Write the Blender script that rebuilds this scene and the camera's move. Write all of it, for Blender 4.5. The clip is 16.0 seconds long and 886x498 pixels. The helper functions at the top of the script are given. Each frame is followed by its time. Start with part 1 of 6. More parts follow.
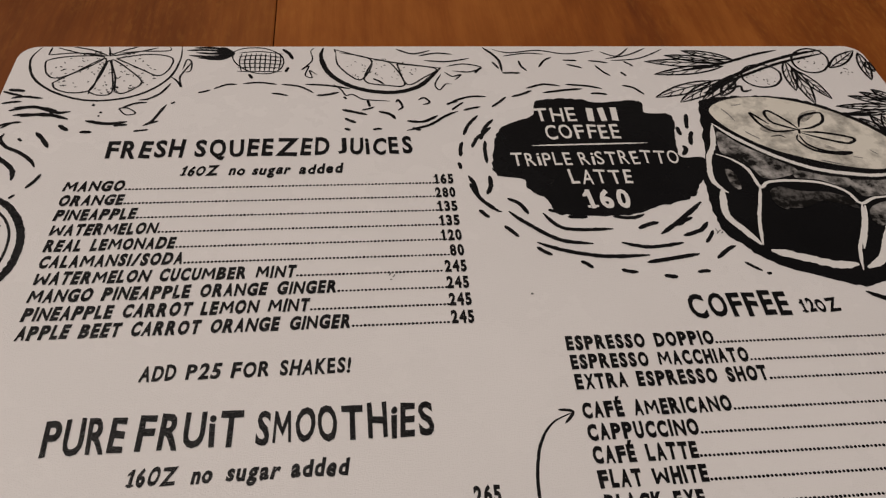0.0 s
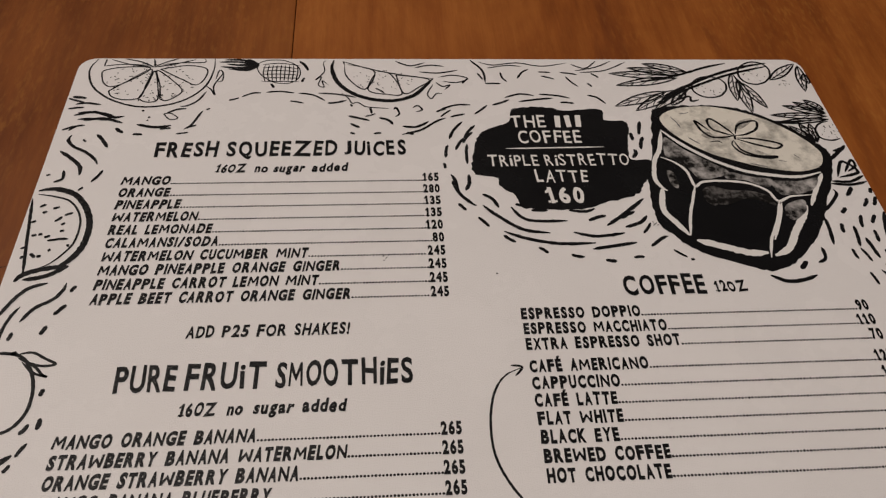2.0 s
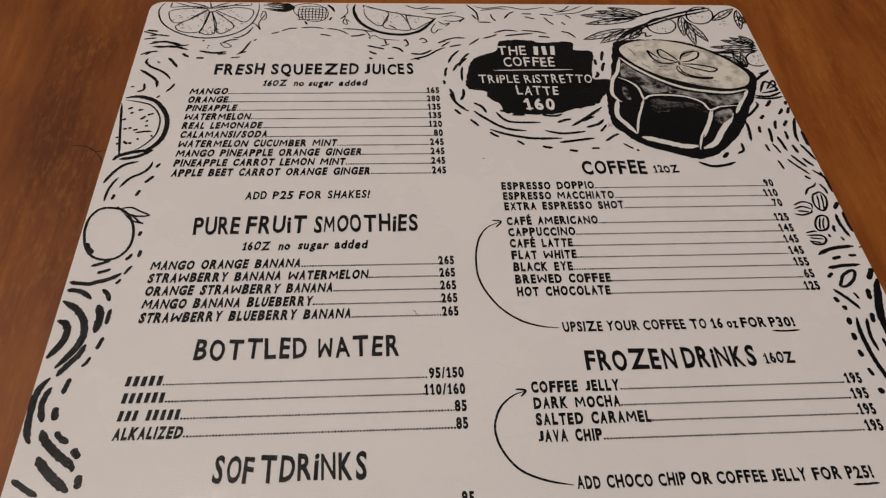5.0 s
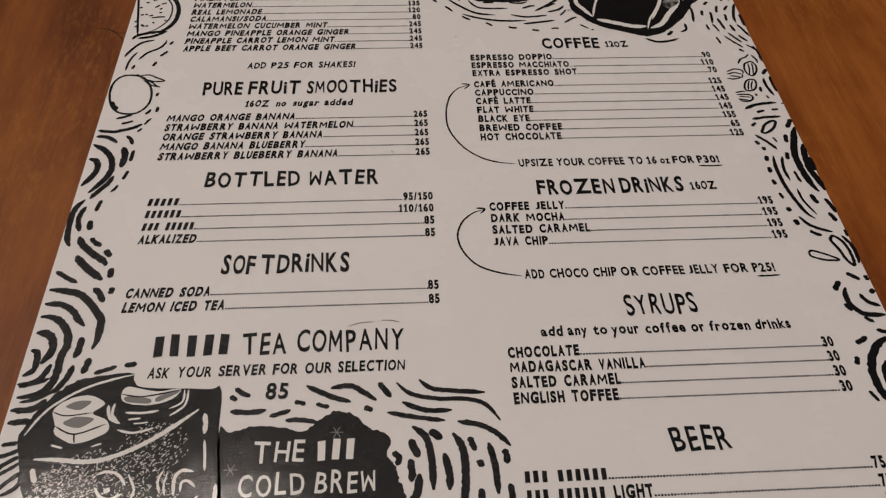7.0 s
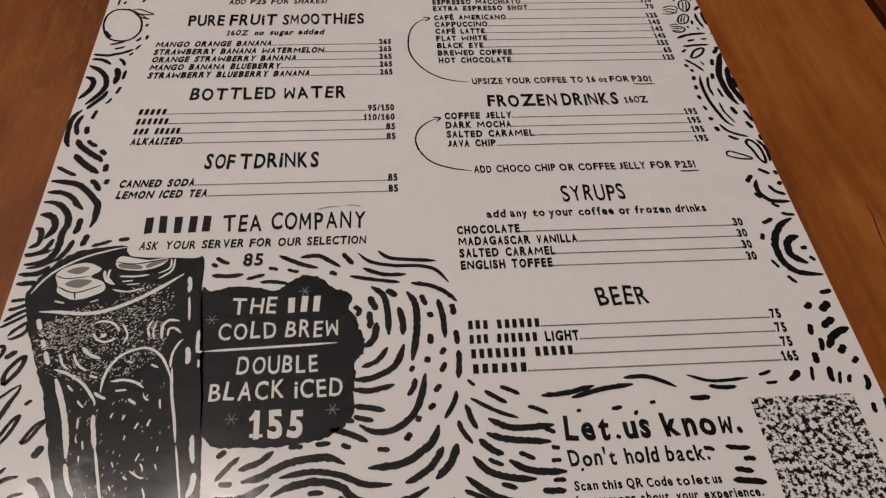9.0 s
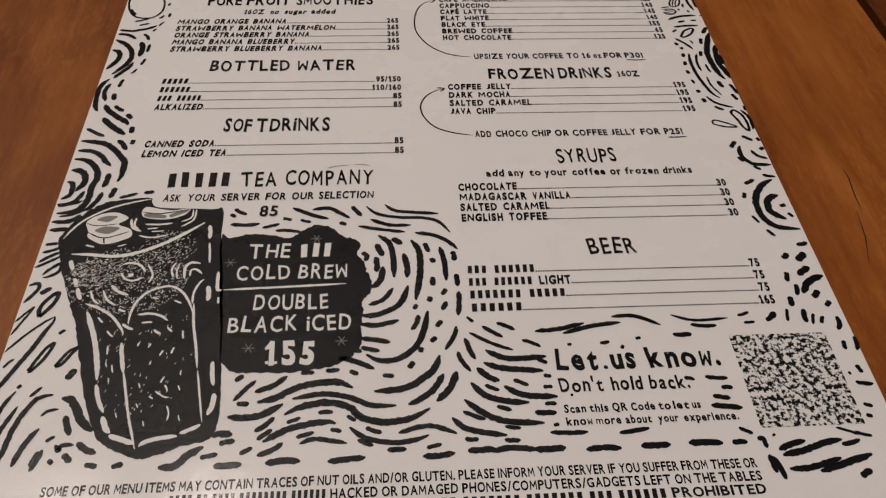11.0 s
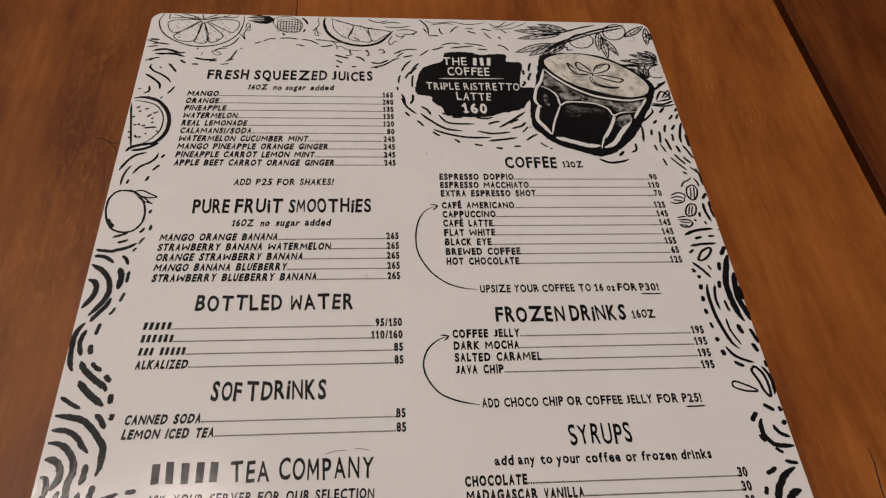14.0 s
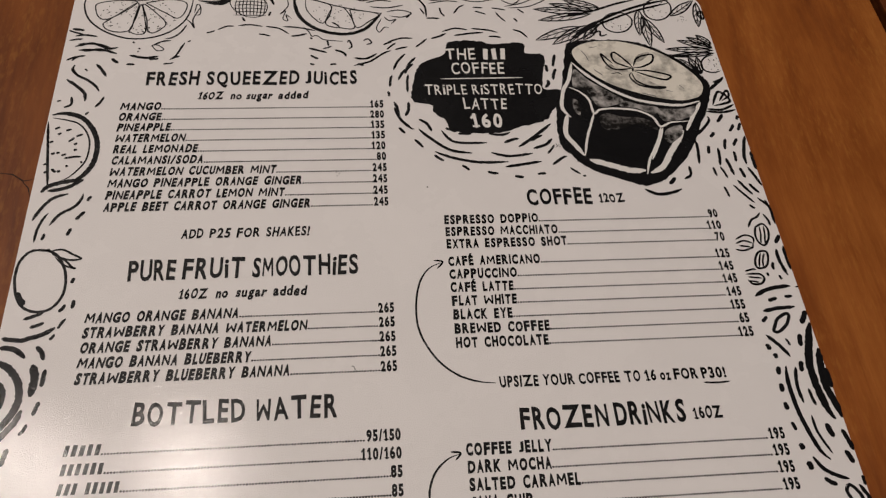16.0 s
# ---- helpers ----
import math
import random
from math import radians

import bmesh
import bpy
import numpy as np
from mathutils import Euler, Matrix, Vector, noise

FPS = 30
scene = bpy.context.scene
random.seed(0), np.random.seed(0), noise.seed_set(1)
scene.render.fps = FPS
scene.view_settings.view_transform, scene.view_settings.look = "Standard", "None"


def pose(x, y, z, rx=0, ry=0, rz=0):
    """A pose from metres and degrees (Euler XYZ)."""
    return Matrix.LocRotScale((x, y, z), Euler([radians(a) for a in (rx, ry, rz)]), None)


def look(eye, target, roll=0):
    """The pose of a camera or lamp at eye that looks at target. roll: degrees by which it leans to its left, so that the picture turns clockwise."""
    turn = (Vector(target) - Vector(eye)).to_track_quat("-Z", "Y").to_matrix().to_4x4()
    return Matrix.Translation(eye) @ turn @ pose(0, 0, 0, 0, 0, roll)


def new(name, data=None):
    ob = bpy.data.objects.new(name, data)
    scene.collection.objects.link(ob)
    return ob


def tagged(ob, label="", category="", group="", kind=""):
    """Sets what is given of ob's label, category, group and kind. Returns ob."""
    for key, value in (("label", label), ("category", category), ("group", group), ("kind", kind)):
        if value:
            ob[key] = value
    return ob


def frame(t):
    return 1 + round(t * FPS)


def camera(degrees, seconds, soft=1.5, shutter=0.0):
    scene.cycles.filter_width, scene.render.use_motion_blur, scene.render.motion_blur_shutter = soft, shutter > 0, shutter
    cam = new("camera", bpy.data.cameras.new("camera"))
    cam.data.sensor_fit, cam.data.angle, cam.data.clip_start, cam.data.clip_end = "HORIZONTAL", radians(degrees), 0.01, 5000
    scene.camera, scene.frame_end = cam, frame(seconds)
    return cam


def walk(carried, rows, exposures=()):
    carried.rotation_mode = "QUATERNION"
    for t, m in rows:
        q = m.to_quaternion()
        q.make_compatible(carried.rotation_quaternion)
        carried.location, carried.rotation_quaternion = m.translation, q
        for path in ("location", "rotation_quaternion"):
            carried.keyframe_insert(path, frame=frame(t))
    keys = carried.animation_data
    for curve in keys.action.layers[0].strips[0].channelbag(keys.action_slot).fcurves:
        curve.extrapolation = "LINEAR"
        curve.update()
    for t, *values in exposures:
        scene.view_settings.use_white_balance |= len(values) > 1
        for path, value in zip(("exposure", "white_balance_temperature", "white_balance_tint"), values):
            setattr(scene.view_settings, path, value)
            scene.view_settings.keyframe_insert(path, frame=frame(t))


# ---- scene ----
cam = camera(57.0, 16.0, soft=1.25)
PATH = [
    (0.0, 0.1029, -0.2314, 0.1518, 42.98, -3.28, -5.39),
    (0.5, 0.1034, -0.2348, 0.1564, 42.41, -3.51, -5.06),
    (1.0, 0.1046, -0.2417, 0.1659, 41.47, -3.54, -4.69),
    (1.5, 0.108, -0.2511, 0.1819, 40.68, -2.5, -4.1),
    (2.0, 0.1089, -0.2606, 0.1923, 40.59, -2.79, -3.92),
    (2.5, 0.1086, -0.2672, 0.1978, 40.46, -2.81, -3.86),
    (3.0, 0.1088, -0.2755, 0.2084, 40.71, -2.58, -4.01),
    (3.2, 0.1101, -0.2812, 0.2118, 40.96, -2.32, -3.72),
    (5.3, 0.1065, -0.3487, 0.2187, 40.41, -2.33, -3.33),
    (5.5, 0.1091, -0.3551, 0.2182, 40.29, -1.86, -3.17),
    (6.0, 0.1117, -0.376, 0.216, 39.78, -1.51, -3.0),
    (6.5, 0.1139, -0.3931, 0.2179, 39.33, -1.25, -3.19),
    (7.0, 0.1162, -0.4106, 0.2199, 39.58, -1.53, -3.3),
    (7.5, 0.1187, -0.4247, 0.2211, 39.73, -1.95, -3.3),
    (8.0, 0.1208, -0.4369, 0.2218, 39.78, -1.97, -3.26),
    (8.5, 0.1236, -0.4519, 0.2218, 39.83, -1.78, -3.66),
    (9.0, 0.1245, -0.4674, 0.2201, 40.34, -1.94, -4.01),
    (9.5, 0.1242, -0.4808, 0.2197, 40.41, -1.87, -4.0),
    (9.7, 0.1247, -0.487, 0.2185, 40.6, -1.72, -3.93),
    (11.8, 0.1209, -0.4994, 0.2291, 41.57, -2.12, -2.83),
    (12.0, 0.1184, -0.4942, 0.2342, 41.6, -2.4, -2.71),
    (12.5, 0.1155, -0.4729, 0.25, 40.97, -3.06, -2.58),
    (13.0, 0.1168, -0.4438, 0.2645, 40.36, -3.47, -3.04),
    (13.5, 0.1163, -0.4175, 0.2755, 39.52, -3.88, -3.47),
    (14.0, 0.1156, -0.3873, 0.2827, 38.23, -3.97, -3.7),
    (14.5, 0.1149, -0.3602, 0.2853, 37.29, -3.81, -3.57),
    (15.0, 0.1205, -0.3346, 0.2825, 36.09, -3.26, -3.79),
    (15.5, 0.1204, -0.3126, 0.272, 33.97, -3.69, -4.37),
    (16.0, 0.1185, -0.29, 0.2529, 31.76, -4.18, -4.48),
]
CARD_TOP = 0.0016
walk(cam, [(t, pose(x, y, z + CARD_TOP, rx, ry, rz)) for t, x, y, z, rx, ry, rz in PATH],
     exposures=[(0, -0.22), (3, -0.2), (5.5, -0.23), (9.5, -0.26), (12, -0.07), (13, -0.09), (13.5, -0.14), (14.5, -0.18), (16, -0.2)])

from mathutils.geometry import tessellate_polygon

# ---- light ----
def lamp_light(name, where, target, size, energy, colour):
    data = bpy.data.lights.new(name, "AREA")
    data.shape, data.size, data.energy, data.color = "DISK", size, energy, colour
    ob = new(name, data)
    ob.matrix_world = look(where, target)
    return ob


WARM = (1.0, 0.88, 0.79)
lamp_light("pendant_light", (-0.365, 0.405, 2.0), (0.0, -0.2, 0), 0.15, 13.4, WARM)
lamp_light("pendant_light", (-0.775, 0.42, 2.0), (-0.2, -0.2, 0), 0.15, 11.2, WARM)
# broad soft fill added overhead to even out the brightness; it has no fixture
lamp_light("fill_light", (0.0, -0.8, 2.35), (0.05, -0.3, 0), 1.1, 25.5, (1.0, 0.9, 0.84))
room_air = bpy.data.worlds.new("room_air")
scene.world = room_air
room_air.use_nodes = True
room_air.node_tree.nodes["Background"].inputs[0].default_value = (1.0, 0.88, 0.76, 1)
room_air.node_tree.nodes["Background"].inputs[1].default_value = 0.05


# ---- materials ----
def material(name):
    m = bpy.data.materials.new(name)
    m.use_nodes = True
    return m, m.node_tree.nodes, m.node_tree.links, m.node_tree.nodes["Principled BSDF"]


def node(nodes, kind, **values):
    n = nodes.new(kind)
    for key, value in values.items():
        n.inputs[key.replace("_", " ")].default_value = value
    return n


def ramp(nodes, *stops):
    r = nodes.new("ShaderNodeValToRGB")
    while len(r.color_ramp.elements) < len(stops):
        r.color_ramp.elements.new(0.5)
    for e, (at, c) in zip(r.color_ramp.elements, stops):
        e.position, e.color = at, (*c, 1)
    return r


def laminated(name, colour, stain=0.04, gloss=0.27, tone_at=(0.3, 0.7), spot=28.0):
    """Print under a matt plastic film: fine orange-peel grain and a slow ripple, with faint stains."""
    m, nodes, links, b = material(name)
    at = nodes.new("ShaderNodeTexCoord")
    grain = node(nodes, "ShaderNodeTexNoise", Scale=3300.0, Detail=1.0)
    ripple = node(nodes, "ShaderNodeTexNoise", Scale=150.0, Detail=2.0)
    spots = node(nodes, "ShaderNodeTexNoise", Scale=spot, Detail=5.0, Roughness=0.65)
    for n in (grain, ripple, spots):
        links.new(at.outputs["Object"], n.inputs["Vector"])
    low = tuple(c * (1 - stain) for c in colour)
    tone = ramp(nodes, (tone_at[0], low), (tone_at[1], colour))
    links.new(spots.outputs["Fac"], tone.inputs["Fac"])
    links.new(tone.outputs["Color"], b.inputs["Base Color"])
    rough = node(nodes, "ShaderNodeMapRange", To_Min=gloss - 0.07, To_Max=gloss + 0.07)
    links.new(spots.outputs["Fac"], rough.inputs["Value"])
    links.new(rough.outputs["Result"], b.inputs["Roughness"])
    haze = node(nodes, "ShaderNodeBump", Strength=0.7, Distance=0.0002)
    film = node(nodes, "ShaderNodeBump", Strength=0.6, Distance=0.00003)
    wave = node(nodes, "ShaderNodeBump", Strength=0.3, Distance=0.00016)
    links.new(ripple.outputs["Fac"], wave.inputs["Height"])
    for n in (haze, film):
        links.new(grain.outputs["Fac"], n.inputs["Height"])
        links.new(wave.outputs["Normal"], n.inputs["Normal"])
    links.new(haze.outputs["Normal"], b.inputs["Normal"])
    links.new(film.outputs["Normal"], b.inputs["Coat Normal"])
    b.inputs["Specular IOR Level"].default_value = 0.13
    b.inputs["Coat Weight"].default_value, b.inputs["Coat Roughness"].default_value = 0.21, 0.1
    return m


PAPER = laminated("laminated_paper", (0.765, 0.74, 0.733))
INK = laminated("black_ink", (0.009, 0.009, 0.01), stain=0.3)
REVERSED = laminated("unprinted_white", (0.755, 0.735, 0.71))
CREAM = laminated("cream_print", (0.7, 0.665, 0.59), stain=0.6, spot=120.0, tone_at=(0.3, 0.52))
TAN = laminated("smudged_print", (0.6, 0.57, 0.51), stain=0.85, spot=260.0, tone_at=(0.3, 0.62))
GREY = laminated("grey_print", (0.2, 0.195, 0.19))
SPECKLED = laminated("speckled_print", (0.7, 0.68, 0.67), stain=0.985, spot=560.0, tone_at=(0.475, 0.515))
SMOKE = laminated("smoky_print", (0.5, 0.48, 0.465), stain=0.975, spot=190.0, tone_at=(0.4, 0.7))
SOOT = laminated("sooty_print", (0.2, 0.19, 0.185), stain=0.95, spot=240.0, tone_at=(0.46, 0.8))


def wood(name, dark, mid, light):
    """Oiled hardwood with the grain along y; every board has its own stretch of grain."""
    m, nodes, links, b = material(name)
    at, info = nodes.new("ShaderNodeTexCoord"), nodes.new("ShaderNodeObjectInfo")
    shift = nodes.new("ShaderNodeVectorMath")
    shift.operation = "MULTIPLY_ADD"
    shift.inputs[1].default_value = (1, 1, 1)
    spread = nodes.new("ShaderNodeVectorMath")
    spread.operation = "SCALE"
    spread.inputs[0].default_value = (3.1, 7.3, 1.7)
    links.new(info.outputs["Random"], spread.inputs["Scale"])
    links.new(at.outputs["Object"], shift.inputs[0])
    links.new(spread.outputs["Vector"], shift.inputs[2])

    def stretched(sx, sy, **values):
        mp = nodes.new("ShaderNodeMapping")
        mp.inputs["Scale"].default_value = (sx, sy, sx)
        n = node(nodes, "ShaderNodeTexNoise", **values)
        links.new(shift.outputs["Vector"], mp.inputs["Vector"])
        links.new(mp.outputs["Vector"], n.inputs["Vector"])
        return n

    bands = stretched(15, 3.4, Scale=1.0, Detail=6.0, Roughness=0.62, Distortion=1.2)
    fibre = stretched(230, 14, Scale=1.0, Detail=6.0, Roughness=0.66)
    pores = stretched(900, 55, Scale=1.0, Detail=2.0)
    mottle = stretched(34, 20, Scale=1.0, Detail=4.0, Roughness=0.6)
    tone = ramp(nodes, (0.28, dark), (0.5, mid), (0.74, light))
    mix = nodes.new("ShaderNodeMath")
    mix.operation = "MULTIPLY_ADD"
    mix.inputs[1].default_value = 0.4
    links.new(fibre.outputs["Fac"], mix.inputs[0])
    half = nodes.new("ShaderNodeMath")
    half.operation = "MULTIPLY_ADD"
    half.inputs[1].default_value, half.inputs[2].default_value = 0.95, -0.185
    links.new(bands.outputs["Fac"], half.inputs[0])
    links.new(half.outputs["Value"], mix.inputs[2])
    links.new(mix.outputs["Value"], tone.inputs["Fac"])
    stain = nodes.new("ShaderNodeMixRGB")
    stain.blend_type = "MULTIPLY"
    stain.inputs["Fac"].default_value = 0.4
    patches = ramp(nodes, (0.32, (0.5, 0.38, 0.36)), (0.6, (1, 1, 1)))
    links.new(mottle.outputs["Fac"], patches.inputs["Fac"])
    links.new(tone.outputs["Color"], stain.inputs["Color1"])
    links.new(patches.outputs["Color"], stain.inputs["Color2"])
    # short pale flecks, in drifts where the figure of the wood shows
    flecks, drift = stretched(620, 170, Scale=1.0, Detail=3.0, Roughness=0.6), stretched(26, 12, Scale=1.0, Detail=3.0)
    pale, where = ramp(nodes, (0.5, (0, 0, 0)), (0.68, (1, 1, 1))), ramp(nodes, (0.42, (0.06, 0.06, 0.06)), (0.66, (0.3, 0.3, 0.3)))
    links.new(flecks.outputs["Fac"], pale.inputs["Fac"])
    links.new(drift.outputs["Fac"], where.inputs["Fac"])
    both = nodes.new("ShaderNodeMath")
    both.operation = "MULTIPLY"
    links.new(pale.outputs["Color"], both.inputs[0])
    links.new(where.outputs["Color"], both.inputs[1])
    figure = nodes.new("ShaderNodeMixRGB")
    figure.inputs["Color2"].default_value = (*[min(1, c * k) for c, k in zip(light, (1.15, 1.45, 1.5))], 1)
    links.new(both.outputs["Value"], figure.inputs["Fac"])
    links.new(stain.outputs["Color"], figure.inputs["Color1"])
    links.new(figure.outputs["Color"], b.inputs["Base Color"])
    rough = node(nodes, "ShaderNodeMapRange", To_Min=0.4, To_Max=0.6)
    b.inputs["Specular IOR Level"].default_value = 0.24
    links.new(mottle.outputs["Fac"], rough.inputs["Value"])
    links.new(rough.outputs["Result"], b.inputs["Roughness"])
    b1 = node(nodes, "ShaderNodeBump", Strength=0.25, Distance=0.0003)
    b2 = node(nodes, "ShaderNodeBump", Strength=0.2, Distance=0.0012)
    links.new(pores.outputs["Fac"], b1.inputs["Height"])
    links.new(fibre.outputs["Fac"], b2.inputs["Height"])
    links.new(b2.outputs["Normal"], b1.inputs["Normal"])
    links.new(b1.outputs["Normal"], b.inputs["Normal"])
    return m


BOARD = wood("oiled_hardwood", (0.145, 0.036, 0.007), (0.255, 0.073, 0.012), (0.375, 0.128, 0.025))
BOARD_DULL = wood("brown_hardwood", (0.12, 0.031, 0.0055), (0.214, 0.063, 0.011), (0.315, 0.106, 0.02))
BOARD_RED = wood("reddish_hardwood", (0.062, 0.014, 0.003), (0.13, 0.033, 0.006), (0.22, 0.066, 0.012))
BOARD_DARK = wood("dark_hardwood", (0.06, 0.019, 0.004), (0.15, 0.05, 0.01), (0.26, 0.098, 0.02))


def plain(name, colour, rough=0.8, scale=6.0):
    m, nodes, links, b = material(name)
    at = nodes.new("ShaderNodeTexCoord")
    n = node(nodes, "ShaderNodeTexNoise", Scale=scale, Detail=6.0)
    tone = ramp(nodes, (0.3, tuple(c * 0.85 for c in colour)), (0.7, colour))
    links.new(at.outputs["Object"], n.inputs["Vector"])
    links.new(n.outputs["Fac"], tone.inputs["Fac"])
    links.new(tone.outputs["Color"], b.inputs["Base Color"])
    b.inputs["Roughness"].default_value = rough
    return m


PLASTER = plain("warm_plaster", (0.2, 0.17, 0.14))
SCREED = plain("polished_screed", (0.2, 0.18, 0.16), 0.5)
CRACK = plain("crack_shadow", (0.02, 0.009, 0.004), 0.9, 400.0)


# ---- building helpers ----
def part(name, bm, mat, parent=None, label="", bevel=0.0):
    """One mesh object out of a bmesh, under a thing or a part."""
    if bevel:
        bmesh.ops.bevel(bm, geom=bm.edges[:], offset=bevel, segments=2, profile=0.6, affect="EDGES")
    me = bpy.data.meshes.new(name)
    bm.to_mesh(me)
    bm.free()
    me.materials.append(mat)
    ob = new(name, me)
    ob.parent = parent
    return tagged(ob, label)


def block(x0, x1, y0, y1, z0, z1):
    bm = bmesh.new()
    bmesh.ops.create_cube(bm, size=1, matrix=Matrix.Translation(((x0 + x1) / 2, (y0 + y1) / 2, (z0 + z1) / 2)) @ Matrix.Diagonal((x1 - x0, y1 - y0, z1 - z0, 1)))
    return bm


# ---- unseen room shell, added to close the place for bounce and reflections ----
FLOOR = -0.75
for name, size, mat in (("floor", (-2, 2.6, -2.8, 1.8, FLOOR - 0.1, FLOOR), SCREED), ("ceiling", (-2, 2.6, -2.8, 1.8, 2.4, 2.5), PLASTER),
                        ("wall_north", (-2, 2.6, 1.8, 1.9, FLOOR, 2.4), PLASTER), ("wall_south", (-2, 2.6, -2.9, -2.8, FLOOR, 2.4), PLASTER),
                        ("wall_west", (-2.1, -2, -2.8, 1.8, FLOOR, 2.4), PLASTER), ("wall_east", (2.6, 2.7, -2.8, 1.8, FLOOR, 2.4), PLASTER)):
    tagged(part(name, block(*size), mat), "plain warm plastered %s of the room" % name.split("_")[0], name.split("_")[0], kind="structure")

# ---- the table ----
table = tagged(new("table"), "brown oiled hardwood table with wide boards and a dark gap", "table")
table.location = (0.2, -0.3, FLOOR)
UP = Matrix.Translation((-0.2, 0.3, -FLOOR))


def at_table(ob):
    ob.matrix_parent_inverse = Matrix.Identity(4)
    ob.matrix_basis = UP
    return ob


for x0, x1, mat, label in ((-0.62, -0.2155, BOARD_DULL, ""), (-0.2145, 0.0777, BOARD_DULL, ""), (0.0779, 0.3660, BOARD, ""), (0.3711, 0.69, BOARD_RED, "darker reddish board"), (0.691, 1.0, BOARD, "")):
    at_table(part("plank", block(x0, x1, -1.05, 0.5, -0.035, 0), mat, table, label, bevel=0.0006))
for y in (-0.95, 0.36):
    at_table(part("batten", block(-0.6, 0.98, y, y + 0.06, -0.07, -0.0352), BOARD_DARK, table, bevel=0.001))
# strip added below the gap: its dark wood stands in for the shade there
at_table(part("gap_strip", block(0.35, 0.39, -1.04, 0.49, -0.06, -0.0356), BOARD_DARK, table, "dark strip added under the gap to keep it dark"))
for x in (-0.55, 0.86):
    for y in (-0.96, 0.36):
        at_table(part("leg", block(x, x + 0.07, y, y + 0.07, FLOOR, -0.0702), BOARD_DARK, table, bevel=0.002))

# fine drying cracks in the boards, in millimetres from the corner of the card
for line in ((-14.5, 95.4, -8.8, 96.1, -4.3, 99.3, -0.6, 98.6), (-4.8, 99.3, -1.9, 102.7, -0.7, 106.8), (308.9, 263.7, 309.1, 270.1, 307.6, 280.2, 307.1, 288.2), (289.1, 262.3, 289.5, 264.9), (304.9, 288.1, 302.9, 301.6, 298.9, 314.8)):
    pts = list(zip(line[::2], line[1::2]))
    bm = bmesh.new()
    rows = []
    for i, (x, y) in enumerate(pts):
        w = 0.28 if 0 < i < len(pts) - 1 else 0.06
        a, c = pts[max(i - 1, 0)], pts[min(i + 1, len(pts) - 1)]
        dx, dy = c[0] - a[0], c[1] - a[1]
        n = math.hypot(dx, dy)
        rows.append([bm.verts.new(((x + s * w * -dy / n) / 1000, -(y + s * w * dx / n) / 1000, 0.00006)) for s in (1, -1)])
    for p, q in zip(rows, rows[1:]):
        bm.faces.new((p[0], p[1], q[1], q[0]))
    at_table(part("crack", bm, CRACK, table))

# ---- the menu card ----
CARD_W, CARD_H, CORNER = 279.4, 431.8, 6.3
menu = tagged(new("menu"), "large white laminated menu card with black hand-drawn print lying on table", "menu")
Z_INK = CARD_TOP + 0.00006


def to_menu(x, y, z):
    """From millimetres on the card (right of its edge, down from its top) to metres."""
    return (x / 1000, -y / 1000, z)


def card_mesh():
    bm = bmesh.new()
    rim = []
    for cx, cy, a0 in ((CARD_W - CORNER, CORNER, 0), (CORNER, CORNER, 90), (CORNER, CARD_H - CORNER, 180), (CARD_W - CORNER, CARD_H - CORNER, 270)):
        for i in range(9):
            a = radians(a0 + i * 90 / 8)
            x, y = cx + CORNER * math.cos(a), cy - CORNER * math.sin(a)
            skew = 1.3 - 1.5 * x / CARD_W if cy < 50 else 0  # the card is cut a little off square
            rim.append(bm.verts.new(to_menu(x, y - skew, 0.0002)))
    face = bm.faces.new(rim)
    grown = bmesh.ops.extrude_face_region(bm, geom=[face])
    top = [v for v in grown["geom"] if isinstance(v, bmesh.types.BMVert)]
    for v in top:
        v.co.z = CARD_TOP
    bmesh.ops.recalc_face_normals(bm, faces=bm.faces[:])
    edge = [e for e in bm.edges if all(v.co.z > CARD_TOP - 1e-6 for v in e.verts)]
    bmesh.ops.bevel(bm, geom=edge, offset=0.0004, segments=2, affect="EDGES")
    return bm


part("card", card_mesh(), PAPER, menu, "white laminated card with rounded corners")

LAYERS = {0: (0.0, INK, "ink"), 1: (0.00005, REVERSED, "highlight"), 2: (0.0001, INK, "fine_line"), 3: (0.0001, GREY, "grey_tone"), 4: (0.0001, SMOKE, "smoky_tone"), 5: (0.00007, CREAM, "cream_foam"), 6: (0.00009, TAN, "foam_shade"), 7: (0.0001, SOOT, "smoky_tone")}
rng = random.Random(7)


def smooth(pts, steps, closed=False):
    """A Catmull-Rom line through the points."""
    n, out = len(pts), []
    if n == 2 and not closed:
        (ax, ay), (bx, by) = pts
        bow = rng.uniform(-0.06, 0.06)
        pts = [pts[0], ((ax + bx) / 2 - bow * (by - ay), (ay + by) / 2 + bow * (bx - ax)), pts[1]]
        n = 3
    for i in range(n if closed else n - 1):
        if closed:
            p0, p1, p2, p3 = (pts[(i + k - 1) % n] for k in range(4))
        else:
            p1, p2 = pts[i], pts[i + 1]
            p0, p3 = pts[max(i - 1, 0)], pts[min(i + 2, n - 1)]
        for s in range(steps):
            t = s / steps
            out.append(tuple(0.5 * (2 * b + (c - a) * t + (2 * a - 5 * b + 4 * c - d) * t * t + (3 * b - a - 3 * c + d) * t ** 3) for a, b, c, d in zip(p0, p1, p2, p3)))
    if not closed:
        out.append(pts[-1])
    return out


